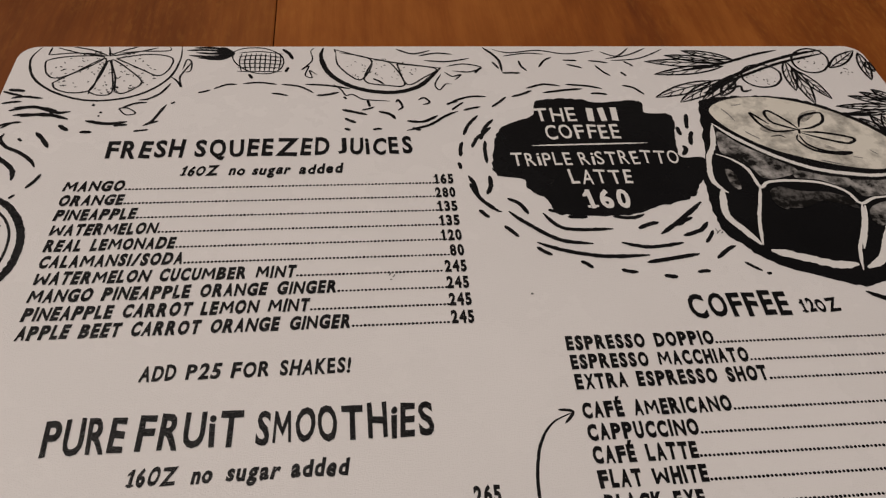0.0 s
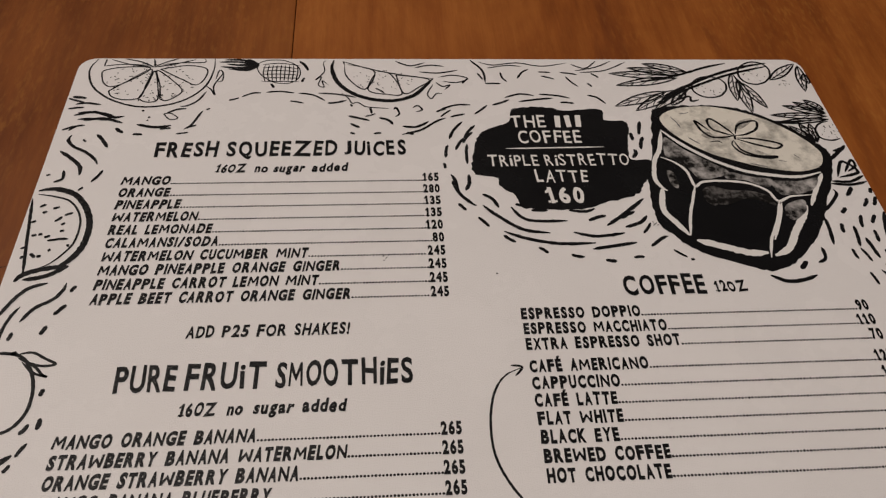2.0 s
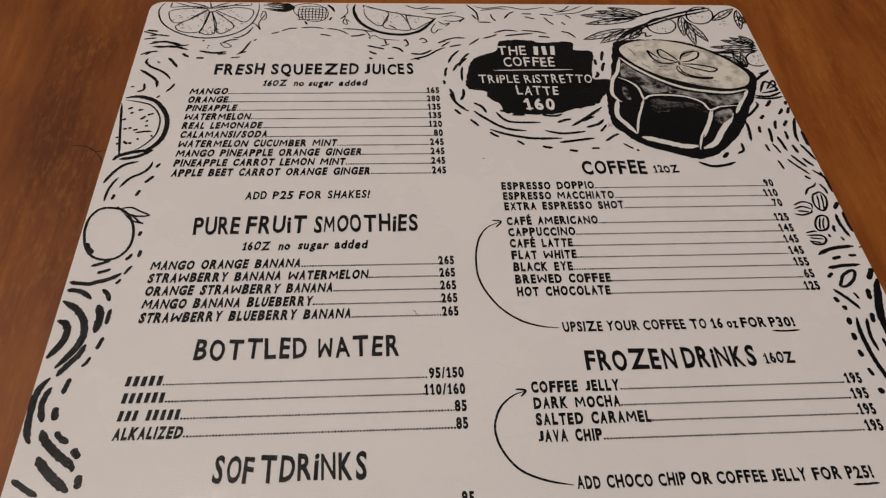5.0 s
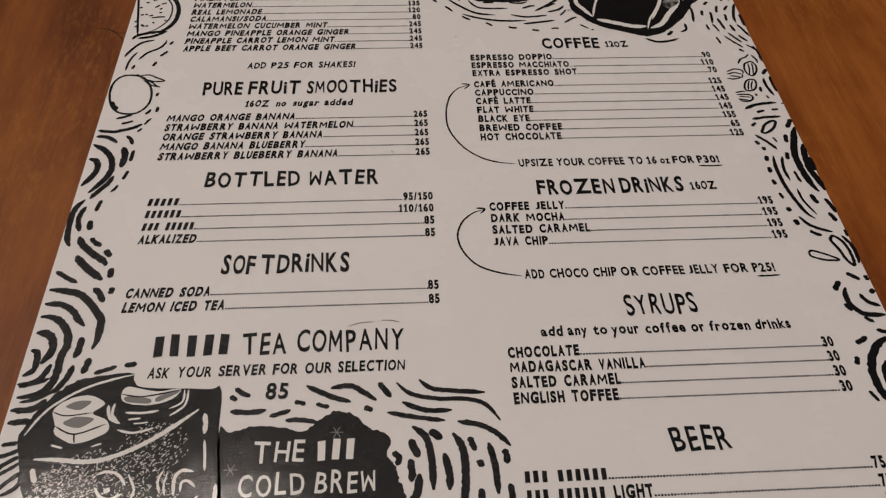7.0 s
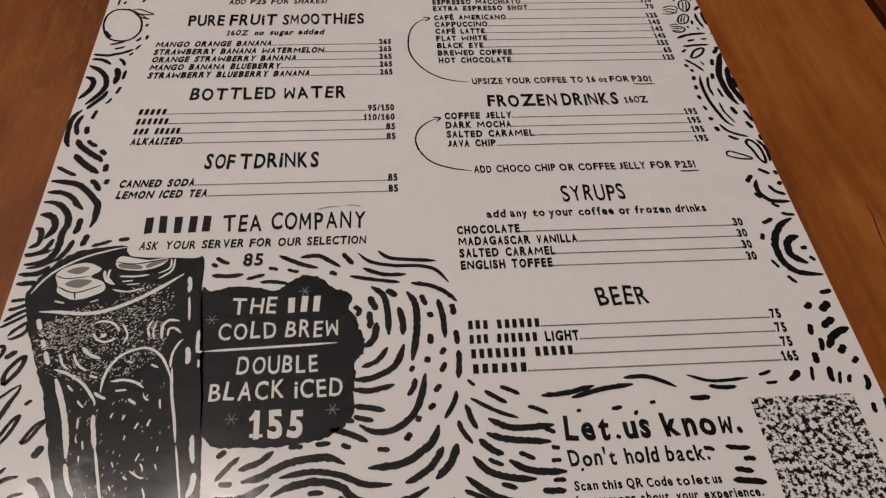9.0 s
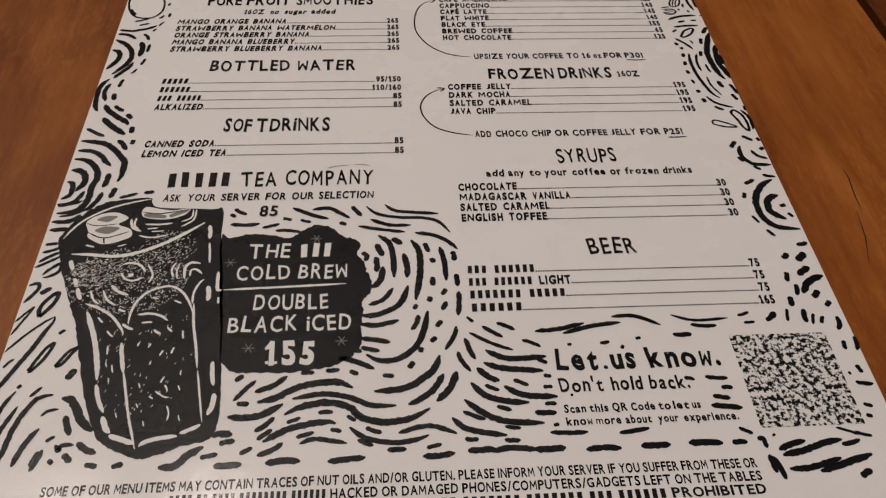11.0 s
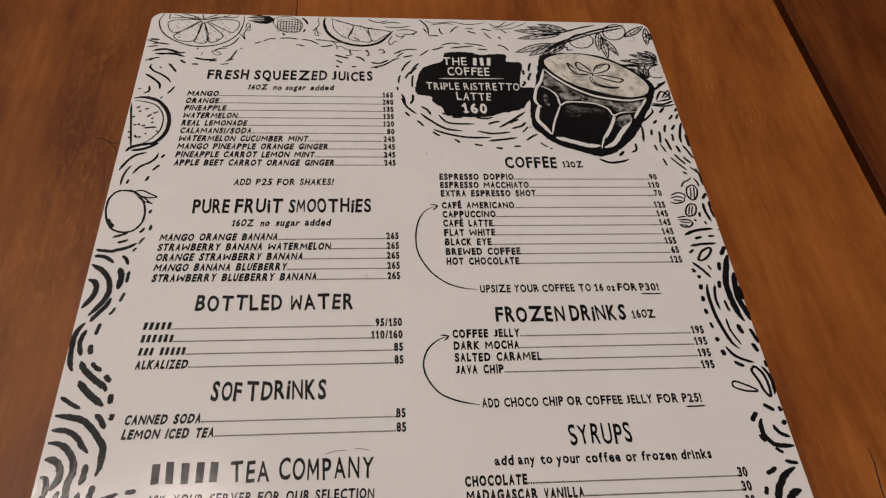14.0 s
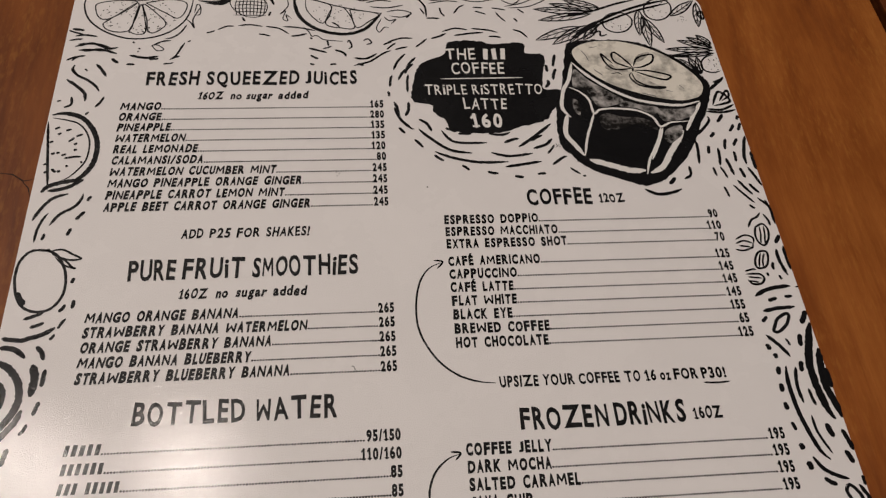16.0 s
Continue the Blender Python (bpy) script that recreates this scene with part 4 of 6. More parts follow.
d.stroke(1.3, [276.7, 81.3, 278.8, 77.1])
d.stroke(1.3, [272.6, 89.3, 275, 85.5])
d.stroke(1.3, [271.8, 92.2, 271.4, 97.4])
d.stroke(1.3, [267.6, 95.5, 268.3, 100.2, 268.9, 104.2])
d.stroke(1.0, [264.1, 99.8, 265.1, 102.7, 265.8, 105.5])
d.stroke(1.1, [261.1, 100.1, 261.6, 104.4])
d.stroke(1.4, [278.8, 84.1, 277, 89.3, 275.6, 94.9, 275.5, 98.9])
d.stroke(1.4, [272, 100.6, 273, 105.6])
d.stroke(1.4, [278.8, 92.4, 278.8, 96.8, 278.8, 101.5])
d.stroke(1.2, [275.5, 100.3, 277.3, 105, 278.8, 109.6])
d.stroke(1.2, [269.5, 106.6, 271.5, 110.2, 273.8, 113.7])
d.stroke(1.3, [273.7, 108.5, 276.7, 113])
d.stroke(1.0, [267.1, 109, 270.3, 113.6, 273.4, 117.7])
d.stroke(1.0, [263.1, 109.7, 264, 114.8])
d.stroke(1.1, [275.1, 115.4, 278.7, 119.8, 278.8, 124.5, 278.8, 127.8])
d.stroke(1.1, [270.9, 118.7, 272.9, 120.4])
d.stroke(1.0, [278, 116.5, 278.8, 120.2])
d.stroke(1.2, [251.2, 99.2, 250.9, 103.5, 247.9, 105.6])
d.stroke(1.6, [241.3, 107.9, 244.3, 104.8])
d.stroke(1.4, [230.6, 110.1, 235.4, 112.6, 241.4, 112, 245.6, 110.4])
d.stroke(1.0, [275.2, 123.1, 276.5, 126.1, 276.5, 128.6])
d.stroke(0.9, [267.6, 129.1, 269.6, 125.9, 272.5, 124.3, 274.1, 122.4])
d.stroke(0.8, [261, 134.4, 265, 132.6, 268, 133.9, 267.6, 136.4])
d.stroke(0.8, [260.6, 136.2, 264.2, 135.1, 267.4, 136.4])
d.stroke(0.8, [259.8, 138.7, 262.7, 139.4, 266.5, 138.2, 267.4, 136.4])
d.stroke(0.8, [261.7, 137.2, 265.9, 137.9])
d.stroke(0.9, [270.3, 129.2, 273.6, 127.6, 275, 130.2, 274.3, 134, 272.1, 137.1, 270, 136.4, 269.3, 133.3, 270.3, 129.2])
d.stroke(0.7, [272, 128.9, 270.5, 136.5])
d.stroke(0.7, [273.7, 128.6, 272.1, 136.5])
d.stroke(0.9, [266.6, 142.5, 268.7, 140.1, 271.4, 140.2, 271.4, 143.2, 269.6, 146.5, 266.6, 147.3, 265.7, 145.5, 266.6, 142.5])
d.stroke(0.7, [269, 140.7, 266.9, 146.8])
d.stroke(0.7, [270.5, 140.8, 268.4, 146.8])
d.stroke(0.8, [260.8, 148.4, 263.9, 147.6, 265.3, 147.9])
d.stroke(0.9, [260.8, 149.6, 265.8, 149.7, 267.4, 151.5, 265.5, 153.8, 262.2, 153.7, 261.1, 151.9])
d.stroke(0.7, [261.5, 150.8, 266.5, 151.5])
d.stroke(0.7, [260.9, 152.5, 265, 153.2])
d.stroke(1.6, [276.3, 136.6, 278.8, 132.9])
d.stroke(1.4, [275.7, 139.1, 275.4, 143.3, 276.1, 147.6, 276.9, 150.6])
d.stroke(1.2, [278.8, 137.9, 278.5, 143.4, 278.8, 148.3])
d.stroke(1.2, [272.7, 144.8, 272.1, 148.1])
d.stroke(1.0, [273.4, 150.5, 274.1, 152.3])
d.stroke(1.0, [269.1, 149.2, 269.4, 150.7])
d.stroke(1.6, [261.7, 158.9, 266.7, 156.4, 273.7, 155.2, 276.3, 155.2])
d.stroke(1.4, [266.1, 161, 269.7, 159.9])
d.stroke(1.2, [272.7, 159.4, 275.8, 159.2])
d.stroke(1.2, [278.7, 155.3, 278.8, 155.9])
d.stroke(1.5, [262.9, 165.1, 269.2, 164.1, 275.4, 163.7])
d.stroke(1.3, [261.4, 169.4, 263.8, 167.3])
d.stroke(1.2, [265.2, 171.7, 267.2, 168.5, 270.4, 166.6, 272, 166.9, 270.3, 170.4, 266.7, 173.3, 264.6, 173.2, 265.2, 171.7])
d.stroke(2.0, [275.7, 170.6, 278.8, 165.5])
d.stroke(1.8, [273.7, 174.6, 272.7, 179.3])
d.stroke(1.4, [261.2, 174.5, 263.4, 176.9, 265.5, 179.6, 267.6, 183.2])
d.stroke(0.9, [267.8, 176.2, 268.9, 178.9])
d.stroke(1.6, [260.4, 177.9, 261.2, 180.2])
d.stroke(1.6, [262.3, 181.6, 262.4, 183.6])
d.stroke(1.7, [262.1, 186.6, 261.4, 189.6])
d.stroke(1.7, [261, 192.8, 260.6, 195.9])
d.stroke(1.7, [260.4, 199.5, 260.5, 202.3])
d.stroke(1.3, [260.8, 206.5, 261.4, 209.5])
d.stroke(1.9, [261.3, 213.9, 262.1, 215.9])
d.stroke(1.9, [261.9, 220, 262.6, 222.8])
d.stroke(1.3, [268.2, 187.1, 266.7, 193.4, 267, 200.2])
d.stroke(1.7, [270.9, 184.9, 269.9, 188.9])
d.stroke(1.6, [264.8, 186.6, 263.8, 193, 264.1, 202.2, 265.5, 210, 267.5, 216.7, 270, 219.8])
d.stroke(2.8, [278.8, 170.3, 276.2, 177.4, 273.7, 186, 273.5, 194.4, 274.7, 202.5, 276.3, 206.3])
d.stroke(2.6, [278.8, 180.3, 277.8, 185.1, 276.8, 193.4, 278.2, 201.1, 278.8, 205.8])
d.stroke(2.0, [278.8, 187.8, 278.8, 192, 278.8, 195.1])
d.stroke(1.2, [270.4, 195.1, 270.6, 198.4, 271.2, 201.2])
d.stroke(1.0, [268.3, 204.5, 268.6, 210.6, 271.3, 217.8])
d.stroke(2.0, [272.5, 207.6, 273, 210.3, 273.7, 212.4])
d.stroke(1.8, [277.2, 209.9, 278.4, 214.3, 278.8, 217.1])
d.stroke(1.8, [276, 217, 276.7, 218.9, 277.4, 221.4])
d.stroke(1.4, [264.2, 218.5, 266.3, 222.3, 269.7, 224.7, 274.1, 226.3])
d.stroke(1.6, [265.9, 225.4, 267.4, 227, 269.6, 227.8])
d.stroke(0.9, [261.9, 235.9, 263.3, 234.8, 267.5, 236.5, 271.6, 239.2, 267.1, 239.2, 262.6, 237.6, 261.9, 235.9])
d.stroke(1.2, [272.4, 228.8, 273.9, 228.4, 276.2, 231.6, 276.9, 236.8, 276.3, 241.7, 274.5, 239.7, 273.2, 234.1, 271.9, 230.5, 272.4, 228.8])
d.stroke(1.4, [276.6, 228.2, 278.6, 232.5, 278.8, 237.8, 278.1, 241.1])
d.stroke(1.2, [278.8, 225.4, 278.8, 228.6])
d.stroke(1.8, [271.8, 245.2, 275.7, 248.2])
d.stroke(2.0, [265.2, 252.5, 267, 249.7, 268.5, 249])
d.stroke(2.0, [269.2, 251.3, 268.1, 254.4, 268.4, 258.6, 271.7, 262.4, 278.8, 263])
d.stroke(1.6, [273.1, 254.1, 274.6, 257.4, 278.4, 259.4])
d.stroke(1.8, [277.2, 254.2, 278.8, 252.4])
d.stroke(1.6, [278, 246.3, 278.3, 248.6])
d.stroke(1.6, [266.4, 258, 268, 261.1])
d.stroke(1.4, [271, 263.6, 273.7, 265.8])
d.stroke(1.5, [273, 268.9, 278, 270])
d.stroke(1.8, [264.2, 273.8, 268.7, 271.4])
d.stroke(1.7, [261.4, 281.7, 262.6, 278.7])
d.stroke(1.3, [261.6, 291.2, 263.4, 294.9])
d.stroke(1.5, [265.1, 298.5, 267.4, 301.9])
d.stroke(2.6, [276.1, 271.6, 270.7, 274.9, 266.7, 280.6, 265.3, 286.2, 265.9, 292.6, 269.7, 297.1, 278.1, 298.6])
d.stroke(2.8, [275.6, 280.4, 272.1, 281.6, 269.9, 284.5, 269.9, 289.6, 274.6, 293.3])
d.stroke(1.7, [274.4, 286.6, 276.8, 285.6])
d.stroke(1.5, [276, 290.2, 277.6, 292.3])
d.stroke(1.8, [273.7, 306.4, 278.2, 305.4])
d.stroke(2.2, [266.4, 312.9, 269, 310.6])
d.stroke(2.8, [271.4, 314.2, 275.4, 310.4])
d.stroke(2.6, [269.3, 320.8, 274.6, 317.2])
d.stroke(2.6, [268.2, 329, 272, 324, 278.1, 321.2])
d.stroke(2.4, [271.2, 331.1, 273.9, 327.9])
d.stroke(2.0, [265.3, 319.3, 264.2, 323.6])
d.stroke(1.8, [266.9, 324.9, 265.7, 329.9])
d.stroke(2.2, [262.7, 330.3, 262, 334.6])
d.stroke(1.8, [274.1, 334.9, 276.4, 332.7])
d.stroke(2.2, [251.2, 340.5, 253.9, 338.3, 255.2, 336.8])
d.stroke(2.0, [265.7, 335.9, 265, 338.9, 264.9, 341.6])
d.stroke(1.2, [259.9, 335.6, 258.6, 340.9])
d.stroke(1.4, [269.9, 342.1, 271.5, 339.2])
d.stroke(1.8, [276.1, 339.4, 276.2, 342.4, 274.6, 345])
d.stroke(1.2, [268.5, 337.9, 266.9, 342.4])
d.stroke(1.2, [241.7, 337.8, 246.1, 336.4])
d.stroke(1.2, [218.5, 336.7, 226.3, 339.3, 238, 338.7])
d.stroke(1.6, [224.4, 341, 233.3, 341.7])
d.stroke(1.8, [217.4, 344.7, 223.9, 344.8])
d.stroke(1.2, [243.1, 340.8, 247, 340.5])
d.stroke(1.6, [274.7, 349.4, 274.1, 353.1])
d.stroke(1.6, [278.8, 347.9, 278.8, 350.7, 277.9, 353.5])
d.stroke(1.6, [275.2, 359.1, 276.1, 362.2])
d.stroke(1.0, [271.6, 361.6, 272, 362.8])
d.stroke(1.6, [272.3, 365.5, 278, 366.4])
d.stroke(1.4, [271.6, 373.5, 274.4, 374.5])
d.stroke(1.4, [271, 377.3, 272.8, 378.2])
d.stroke(1.0, [259.5, 381.4, 262.5, 382.5, 266.2, 384.2])
d.stroke(1.6, [259.2, 387.2, 265.5, 385.8])
d.stroke(1.2, [264.9, 383, 269.9, 384.7])
d.stroke(2.0, [239.3, 388.1, 243.7, 386.4, 248.4, 385.4])
d.stroke(2.2, [239.9, 389.9, 246.2, 388.8, 254, 386.4, 259.9, 385.5])
d.stroke(2.0, [240.4, 394.4, 247.6, 394.1, 257.4, 391.5])
d.stroke(2.2, [249.5, 395.6, 258, 393.3, 267.3, 390.7])
d.stroke(2.0, [261.2, 397.8, 265.1, 395.8])
d.stroke(1.6, [233.8, 384.4, 235.5, 384.3, 235.9, 387.4])
d.stroke(1.8, [235.8, 389.5, 236.2, 395.5])
d.stroke(1.8, [236.5, 390.1, 238.3, 397.7])
d.stroke(1.4, [229.2, 380.2, 233.1, 382.4])
d.stroke(1.3, [239, 382.9, 239.6, 383.5])
side_border_drawing = d.finish("side_border_drawing", "black brush strokes, rings and beans down one border", single=True)
d = Drawing()
d.stroke(1.8, [65.5, 290, 71.5, 290.5, 76.2, 289.9])
d.stroke(1.6, [65, 284.8, 67.1, 286.3])
d.stroke(1.7, [66.3, 282.1, 71, 285.1])
d.stroke(1.5, [77.2, 292.1, 81.4, 290.9, 83.4, 290.2])
d.stroke(1.6, [82, 293.6, 91.6, 294.6])
d.stroke(1.5, [84.4, 287.5, 87.7, 288.5])
d.stroke(1.8, [87.7, 282.1, 95.2, 286.1, 101.3, 288.2])
d.stroke(1.5, [90.9, 288.4, 94.9, 289.6])
d.stroke(1.8, [95.1, 283.3, 101.2, 282.7, 106.3, 286, 109, 288])
d.stroke(1.7, [105.4, 290, 107.8, 291.5])
d.stroke(1.9, [109.7, 281.9, 113.4, 287.1])
d.stroke(1.5, [115.1, 282.1, 119.5, 286.2, 127.7, 288.2, 135.8, 288.6, 141.8, 290.7, 145.9, 296.3])
d.stroke(1.6, [122.1, 281.3, 125.7, 284.5, 131.9, 285.6, 142.1, 286.6])
d.stroke(1.7, [116.7, 288.9, 123.5, 291.9, 131.6, 292.2])
d.stroke(1.6, [112.2, 292.2, 119.5, 293.9, 129.4, 295.6])
d.stroke(1.8, [133, 296.1, 139.4, 297.4, 144.2, 300.3, 148.1, 304.6])
d.stroke(2.2, [119.4, 297.1, 123.3, 300.7, 124.7, 307.2, 124.9, 317.1])
d.stroke(2.4, [118.8, 301.2, 121.2, 307])
d.stroke(2.4, [124.4, 298.9, 128, 301.6])
d.stroke(2.2, [128.5, 306, 129.6, 312.4, 129.4, 317.3])
d.stroke(2.4, [131.3, 299.7, 134, 305, 134.1, 315, 132.1, 327.3])
d.stroke(2.0, [136.2, 301.2, 137.7, 305.7])
d.stroke(2.0, [141.6, 303.3, 142.9, 310.5, 143.1, 319.1])
d.stroke(2.0, [146.1, 305.5, 146.5, 310.1])
d.stroke(1.9, [146.6, 316.1, 146.8, 321.7])
d.stroke(1.9, [147, 324, 146.1, 334.4])
d.stroke(2.0, [138.6, 308.5, 138.6, 310.8])
d.stroke(2.0, [138.3, 317.2, 138.4, 321.3])
d.stroke(2.0, [137, 325.9, 136.5, 328.2])
d.stroke(1.8, [142.7, 322.7, 141.2, 325.4])
d.stroke(1.8, [142.5, 328.3, 140.8, 331.9])
d.stroke(1.8, [140.5, 336.3, 138.5, 338.9])
d.stroke(1.8, [138.2, 342.8, 136.3, 344.8])
d.stroke(1.8, [133.3, 346.8, 132.5, 348.8])
d.stroke(1.6, [132.4, 329.2, 131.5, 331.4])
d.stroke(2.4, [117.2, 321.5, 120.1, 318.1, 121.1, 312])
d.stroke(2.2, [118.5, 307.4, 118.8, 314.4])
d.stroke(2.0, [113.4, 305.4, 115.4, 306.7, 114.6, 309.2])
d.stroke(1.8, [116, 328.9, 120.9, 326.8, 124.4, 321.8])
d.stroke(2.2, [113.1, 333.2, 118.9, 333.1, 126.4, 328.9, 129.7, 320.9])
d.stroke(2.0, [113.1, 336.8, 118.9, 337.5, 126.2, 335.6])
d.stroke(1.8, [132.7, 333.7, 132, 337, 130.1, 339.8])
d.stroke(2.0, [113.5, 342.6, 118.8, 343.5, 123.1, 344.6])
d.stroke(1.8, [113.5, 346.2, 119.6, 347.8])
d.stroke(2.2, [135.9, 332.1, 134.2, 340.4, 131.2, 346.7, 125.7, 351, 119.6, 351.5, 115.2, 349])
d.stroke(2.0, [106.5, 350, 111.7, 351.5, 117.8, 354.6])
d.stroke(2.0, [128.8, 354.8, 130.6, 352.4])
d.stroke(1.6, [145.2, 338.8, 144, 343.1, 140.9, 348.2])
d.stroke(1.8, [147.6, 343.7, 148.9, 348.6, 150.4, 352.2])
d.stroke(1.6, [145, 349, 145.9, 352.6, 148.6, 356.8])
d.stroke(2.4, [139, 350.2, 136.9, 355.2, 133.3, 358.6, 127.1, 362.2, 117.7, 362.9])
d.stroke(2.2, [139.8, 357.3, 136.5, 362.7, 132, 366.3, 128.2, 368])
d.stroke(2.4, [144, 356.6, 141.7, 362.4, 137.1, 367.3])
d.stroke(2.0, [108.2, 345.5, 113.8, 347.9])
d.stroke(1.6, [120.4, 357.2, 124.1, 357.7])
d.stroke(1.6, [94.6, 355.4, 98.9, 355.3])
d.stroke(1.6, [102.4, 354.7, 106.9, 354.5])
d.stroke(1.6, [110, 355, 112.8, 356.4])
d.stroke(2.0, [80.8, 361.7, 86.4, 359.5, 90.4, 356.2])
d.stroke(2.4, [81.8, 365.4, 87.5, 364, 93.2, 360.8, 99.9, 359.2, 106.7, 359.2, 111.1, 361.4])
d.stroke(2.0, [92.5, 364.6, 101.7, 363.2, 110.1, 364.8, 116.8, 367.8, 124.5, 368.2])
d.stroke(2.4, [90.4, 370.1, 95.2, 367.6, 103.4, 366.3, 110.2, 368.3, 113.5, 371.7, 120.1, 373.8, 128.4, 373, 134.9, 369.6])
d.stroke(2.4, [73.3, 370.1, 79, 370.6, 83.8, 369.7, 89.8, 366.3])
d.stroke(1.8, [81.9, 375.4, 84.9, 373.4, 87.5, 370.8])
d.stroke(2.2, [84.6, 379, 90.7, 375.5, 97.1, 373.7, 103.6, 373, 106.1, 373.8])
d.stroke(1.8, [74.4, 357.6, 76.7, 355.3])
d.stroke(1.6, [74.5, 364.6, 78, 360.4, 80.8, 357.5])
d.stroke(1.8, [75.6, 365.6, 79.5, 365.8])
d.stroke(1.4, [91.2, 372.8, 95.4, 371.2])
d.stroke(1.6, [100.6, 369.7, 105.2, 369.7])
d.stroke(1.4, [109.4, 371.1, 112.2, 373])
d.stroke(1.8, [110.2, 375.1, 115.1, 378.9, 123.2, 380.8, 129.7, 380.2, 134.1, 378.7])
d.stroke(1.6, [115.1, 375.4, 120, 377.4])
d.stroke(1.8, [124.9, 377.7, 133.2, 375.6, 138.1, 376.6, 142.6, 378.6])
d.stroke(1.6, [95.5, 380, 99.8, 378.6, 105.4, 379.5, 109.6, 380.4])
d.stroke(1.5, [94.4, 377.8, 99.7, 376.3])
d.stroke(1.5, [104.5, 375.5, 107.9, 376.4])
d.stroke(1.5, [112.7, 379.3, 117.5, 381.5])
d.stroke(1.8, [121.5, 383.1, 127.2, 383.1])
d.stroke(1.4, [133.2, 383, 137.8, 381.9])
d.stroke(2.0, [131.9, 385.6, 141.6, 384.9])
d.stroke(2.0, [104, 386.1, 110.3, 385.6, 115.1, 385.2])
d.stroke(2.2, [85.9, 385.9, 96.1, 385.6])
d.stroke(2.2, [71.1, 386.1, 79.2, 385.9])
d.stroke(1.8, [71.9, 379, 76.5, 378.2])
d.stroke(1.6, [78.2, 382.6, 81.8, 380.6])
d.stroke(1.8, [83.3, 383.4, 87.9, 381.6, 90.6, 379.4])
d.stroke(1.6, [82.9, 378.2, 87.1, 374.9])
d.stroke(2.2, [69.1, 376.1, 75.5, 376.1])
d.stroke(2.0, [152.5, 385.1, 158, 384, 166.6, 384.9])
d.stroke(2.0, [141.4, 373.1, 144.8, 376.6, 149.6, 378.3, 157.7, 379.8])
d.stroke(1.6, [144.9, 371.1, 150.1, 373.6, 151.7, 374])
d.stroke(2.2, [145.6, 367, 151.9, 372.4, 158.3, 375.1, 169.6, 376.1])
d.stroke(1.6, [155.5, 369.8, 160.1, 371.3])
d.stroke(1.4, [157.3, 376.7, 162.2, 377.5])
d.stroke(2.2, [148.2, 360.9, 152.5, 365.8, 159.1, 368.1, 165.9, 368.8])
d.stroke(2.2, [150.6, 355.5, 154.1, 359.1, 157.4, 360.6])
d.stroke(1.5, [152.6, 361.9, 157, 364.1])
d.stroke(2.2, [158.6, 362.6, 164.6, 366.1, 175.1, 367])
d.stroke(1.6, [161.8, 360.4, 166.4, 362.7])
d.stroke(2.2, [152.9, 353.6, 158.9, 355.9, 171.9, 357.4])
d.stroke(2.2, [153.9, 348.8, 161.1, 352.3, 173.6, 351.9])
d.stroke(1.4, [149.2, 341.6, 156.4, 346.2, 163.2, 349.1])
d.stroke(1.6, [153.8, 339.2, 160.3, 343.8])
d.stroke(1.6, [158.7, 337.9, 164.6, 341])
d.stroke(1.4, [166.5, 345.2, 172.4, 348.1])
d.stroke(1.2, [149, 335, 151.1, 337.3])
d.stroke(1.6, [170, 352.4, 173.6, 354.6])
d.stroke(1.4, [171.7, 359, 174.2, 359.5])
d.stroke(1.4, [171, 363.5, 174, 363.4])
d.stroke(1.4, [170.6, 369.6, 174.4, 369.6])
d.stroke(2.0, [167.1, 372.3, 173.9, 372.6])
d.stroke(1.2, [172.3, 377.1, 174.1, 376.7])
d.stroke(2.2, [145.4, 384.4, 149, 384.3, 153.9, 384.2])
d.stroke(1.6, [170.8, 379.4, 177.7, 379.8, 182.5, 379.7])
d.stroke(1.6, [191.9, 380.5, 201.5, 379.2])
d.stroke(2.2, [165.3, 384.8, 174.9, 384.6])
d.stroke(2.0, [180.8, 385.6, 191.6, 385.5])
d.stroke(2.2, [197.6, 385.1, 206.8, 384.9])
d.stroke(2.2, [212.3, 384.7, 222.9, 385.1])
d.stroke(1.8, [225.7, 385.2, 230.5, 385.1])
d.stroke(1.6, [144.8, 380.5, 149, 380.7])
d.stroke(1.6, [156.7, 381.3, 161.6, 381.6])
d.stroke(1.8, [171.2, 341.8, 179, 341.3, 188.3, 339.1])
d.stroke(1.8, [180.5, 343.1, 190.3, 340.5, 200.8, 339.2])
d.stroke(1.6, [198.1, 336.8, 206.1, 336.8, 214.2, 340.8])
d.stroke(1.4, [216.9, 361.7, 220.2, 362.6])
d.stroke(1.6, [223.7, 361.6, 231.1, 362.4])
d.stroke(1.6, [227.9, 365.8, 231.7, 366])
d.stroke(1.8, [224.3, 368.8, 229.8, 369.8])
d.stroke(2.0, [222.8, 372.2, 232.6, 373.4])
d.stroke(1.4, [192.2, 347.6, 195.5, 346.9])
d.stroke(1.2, [181.2, 347.7, 182.7, 347.5])
d.stroke(1.2, [204.4, 346, 206.3, 345.7])
d.stroke(1.0, [179.2, 366.6, 180, 366.9])
d.stroke(1.2, [199, 350, 199.8, 348.4])
wave_drawing = d.finish("wave_drawing", "flowing black brush strokes in waves", single=True)
d = Drawing()
d.stroke(1.0, [1.1, 142.1, 1.4, 136, 3.9, 131.7, 7.8, 130.8, 12.9, 132.4, 16.6, 137.7, 18.2, 143.8, 17.8, 149.8, 14.8, 154.2, 10.4, 155.2, 5.9, 153.4, 2.8, 148.7, 1.1, 142.1])
d.stroke(2.0, [2.8, 147.5, 4.5, 150.5, 6.2, 152.3])
d.stroke(0.9, [0.7, 22.5, 6.7, 24.8])
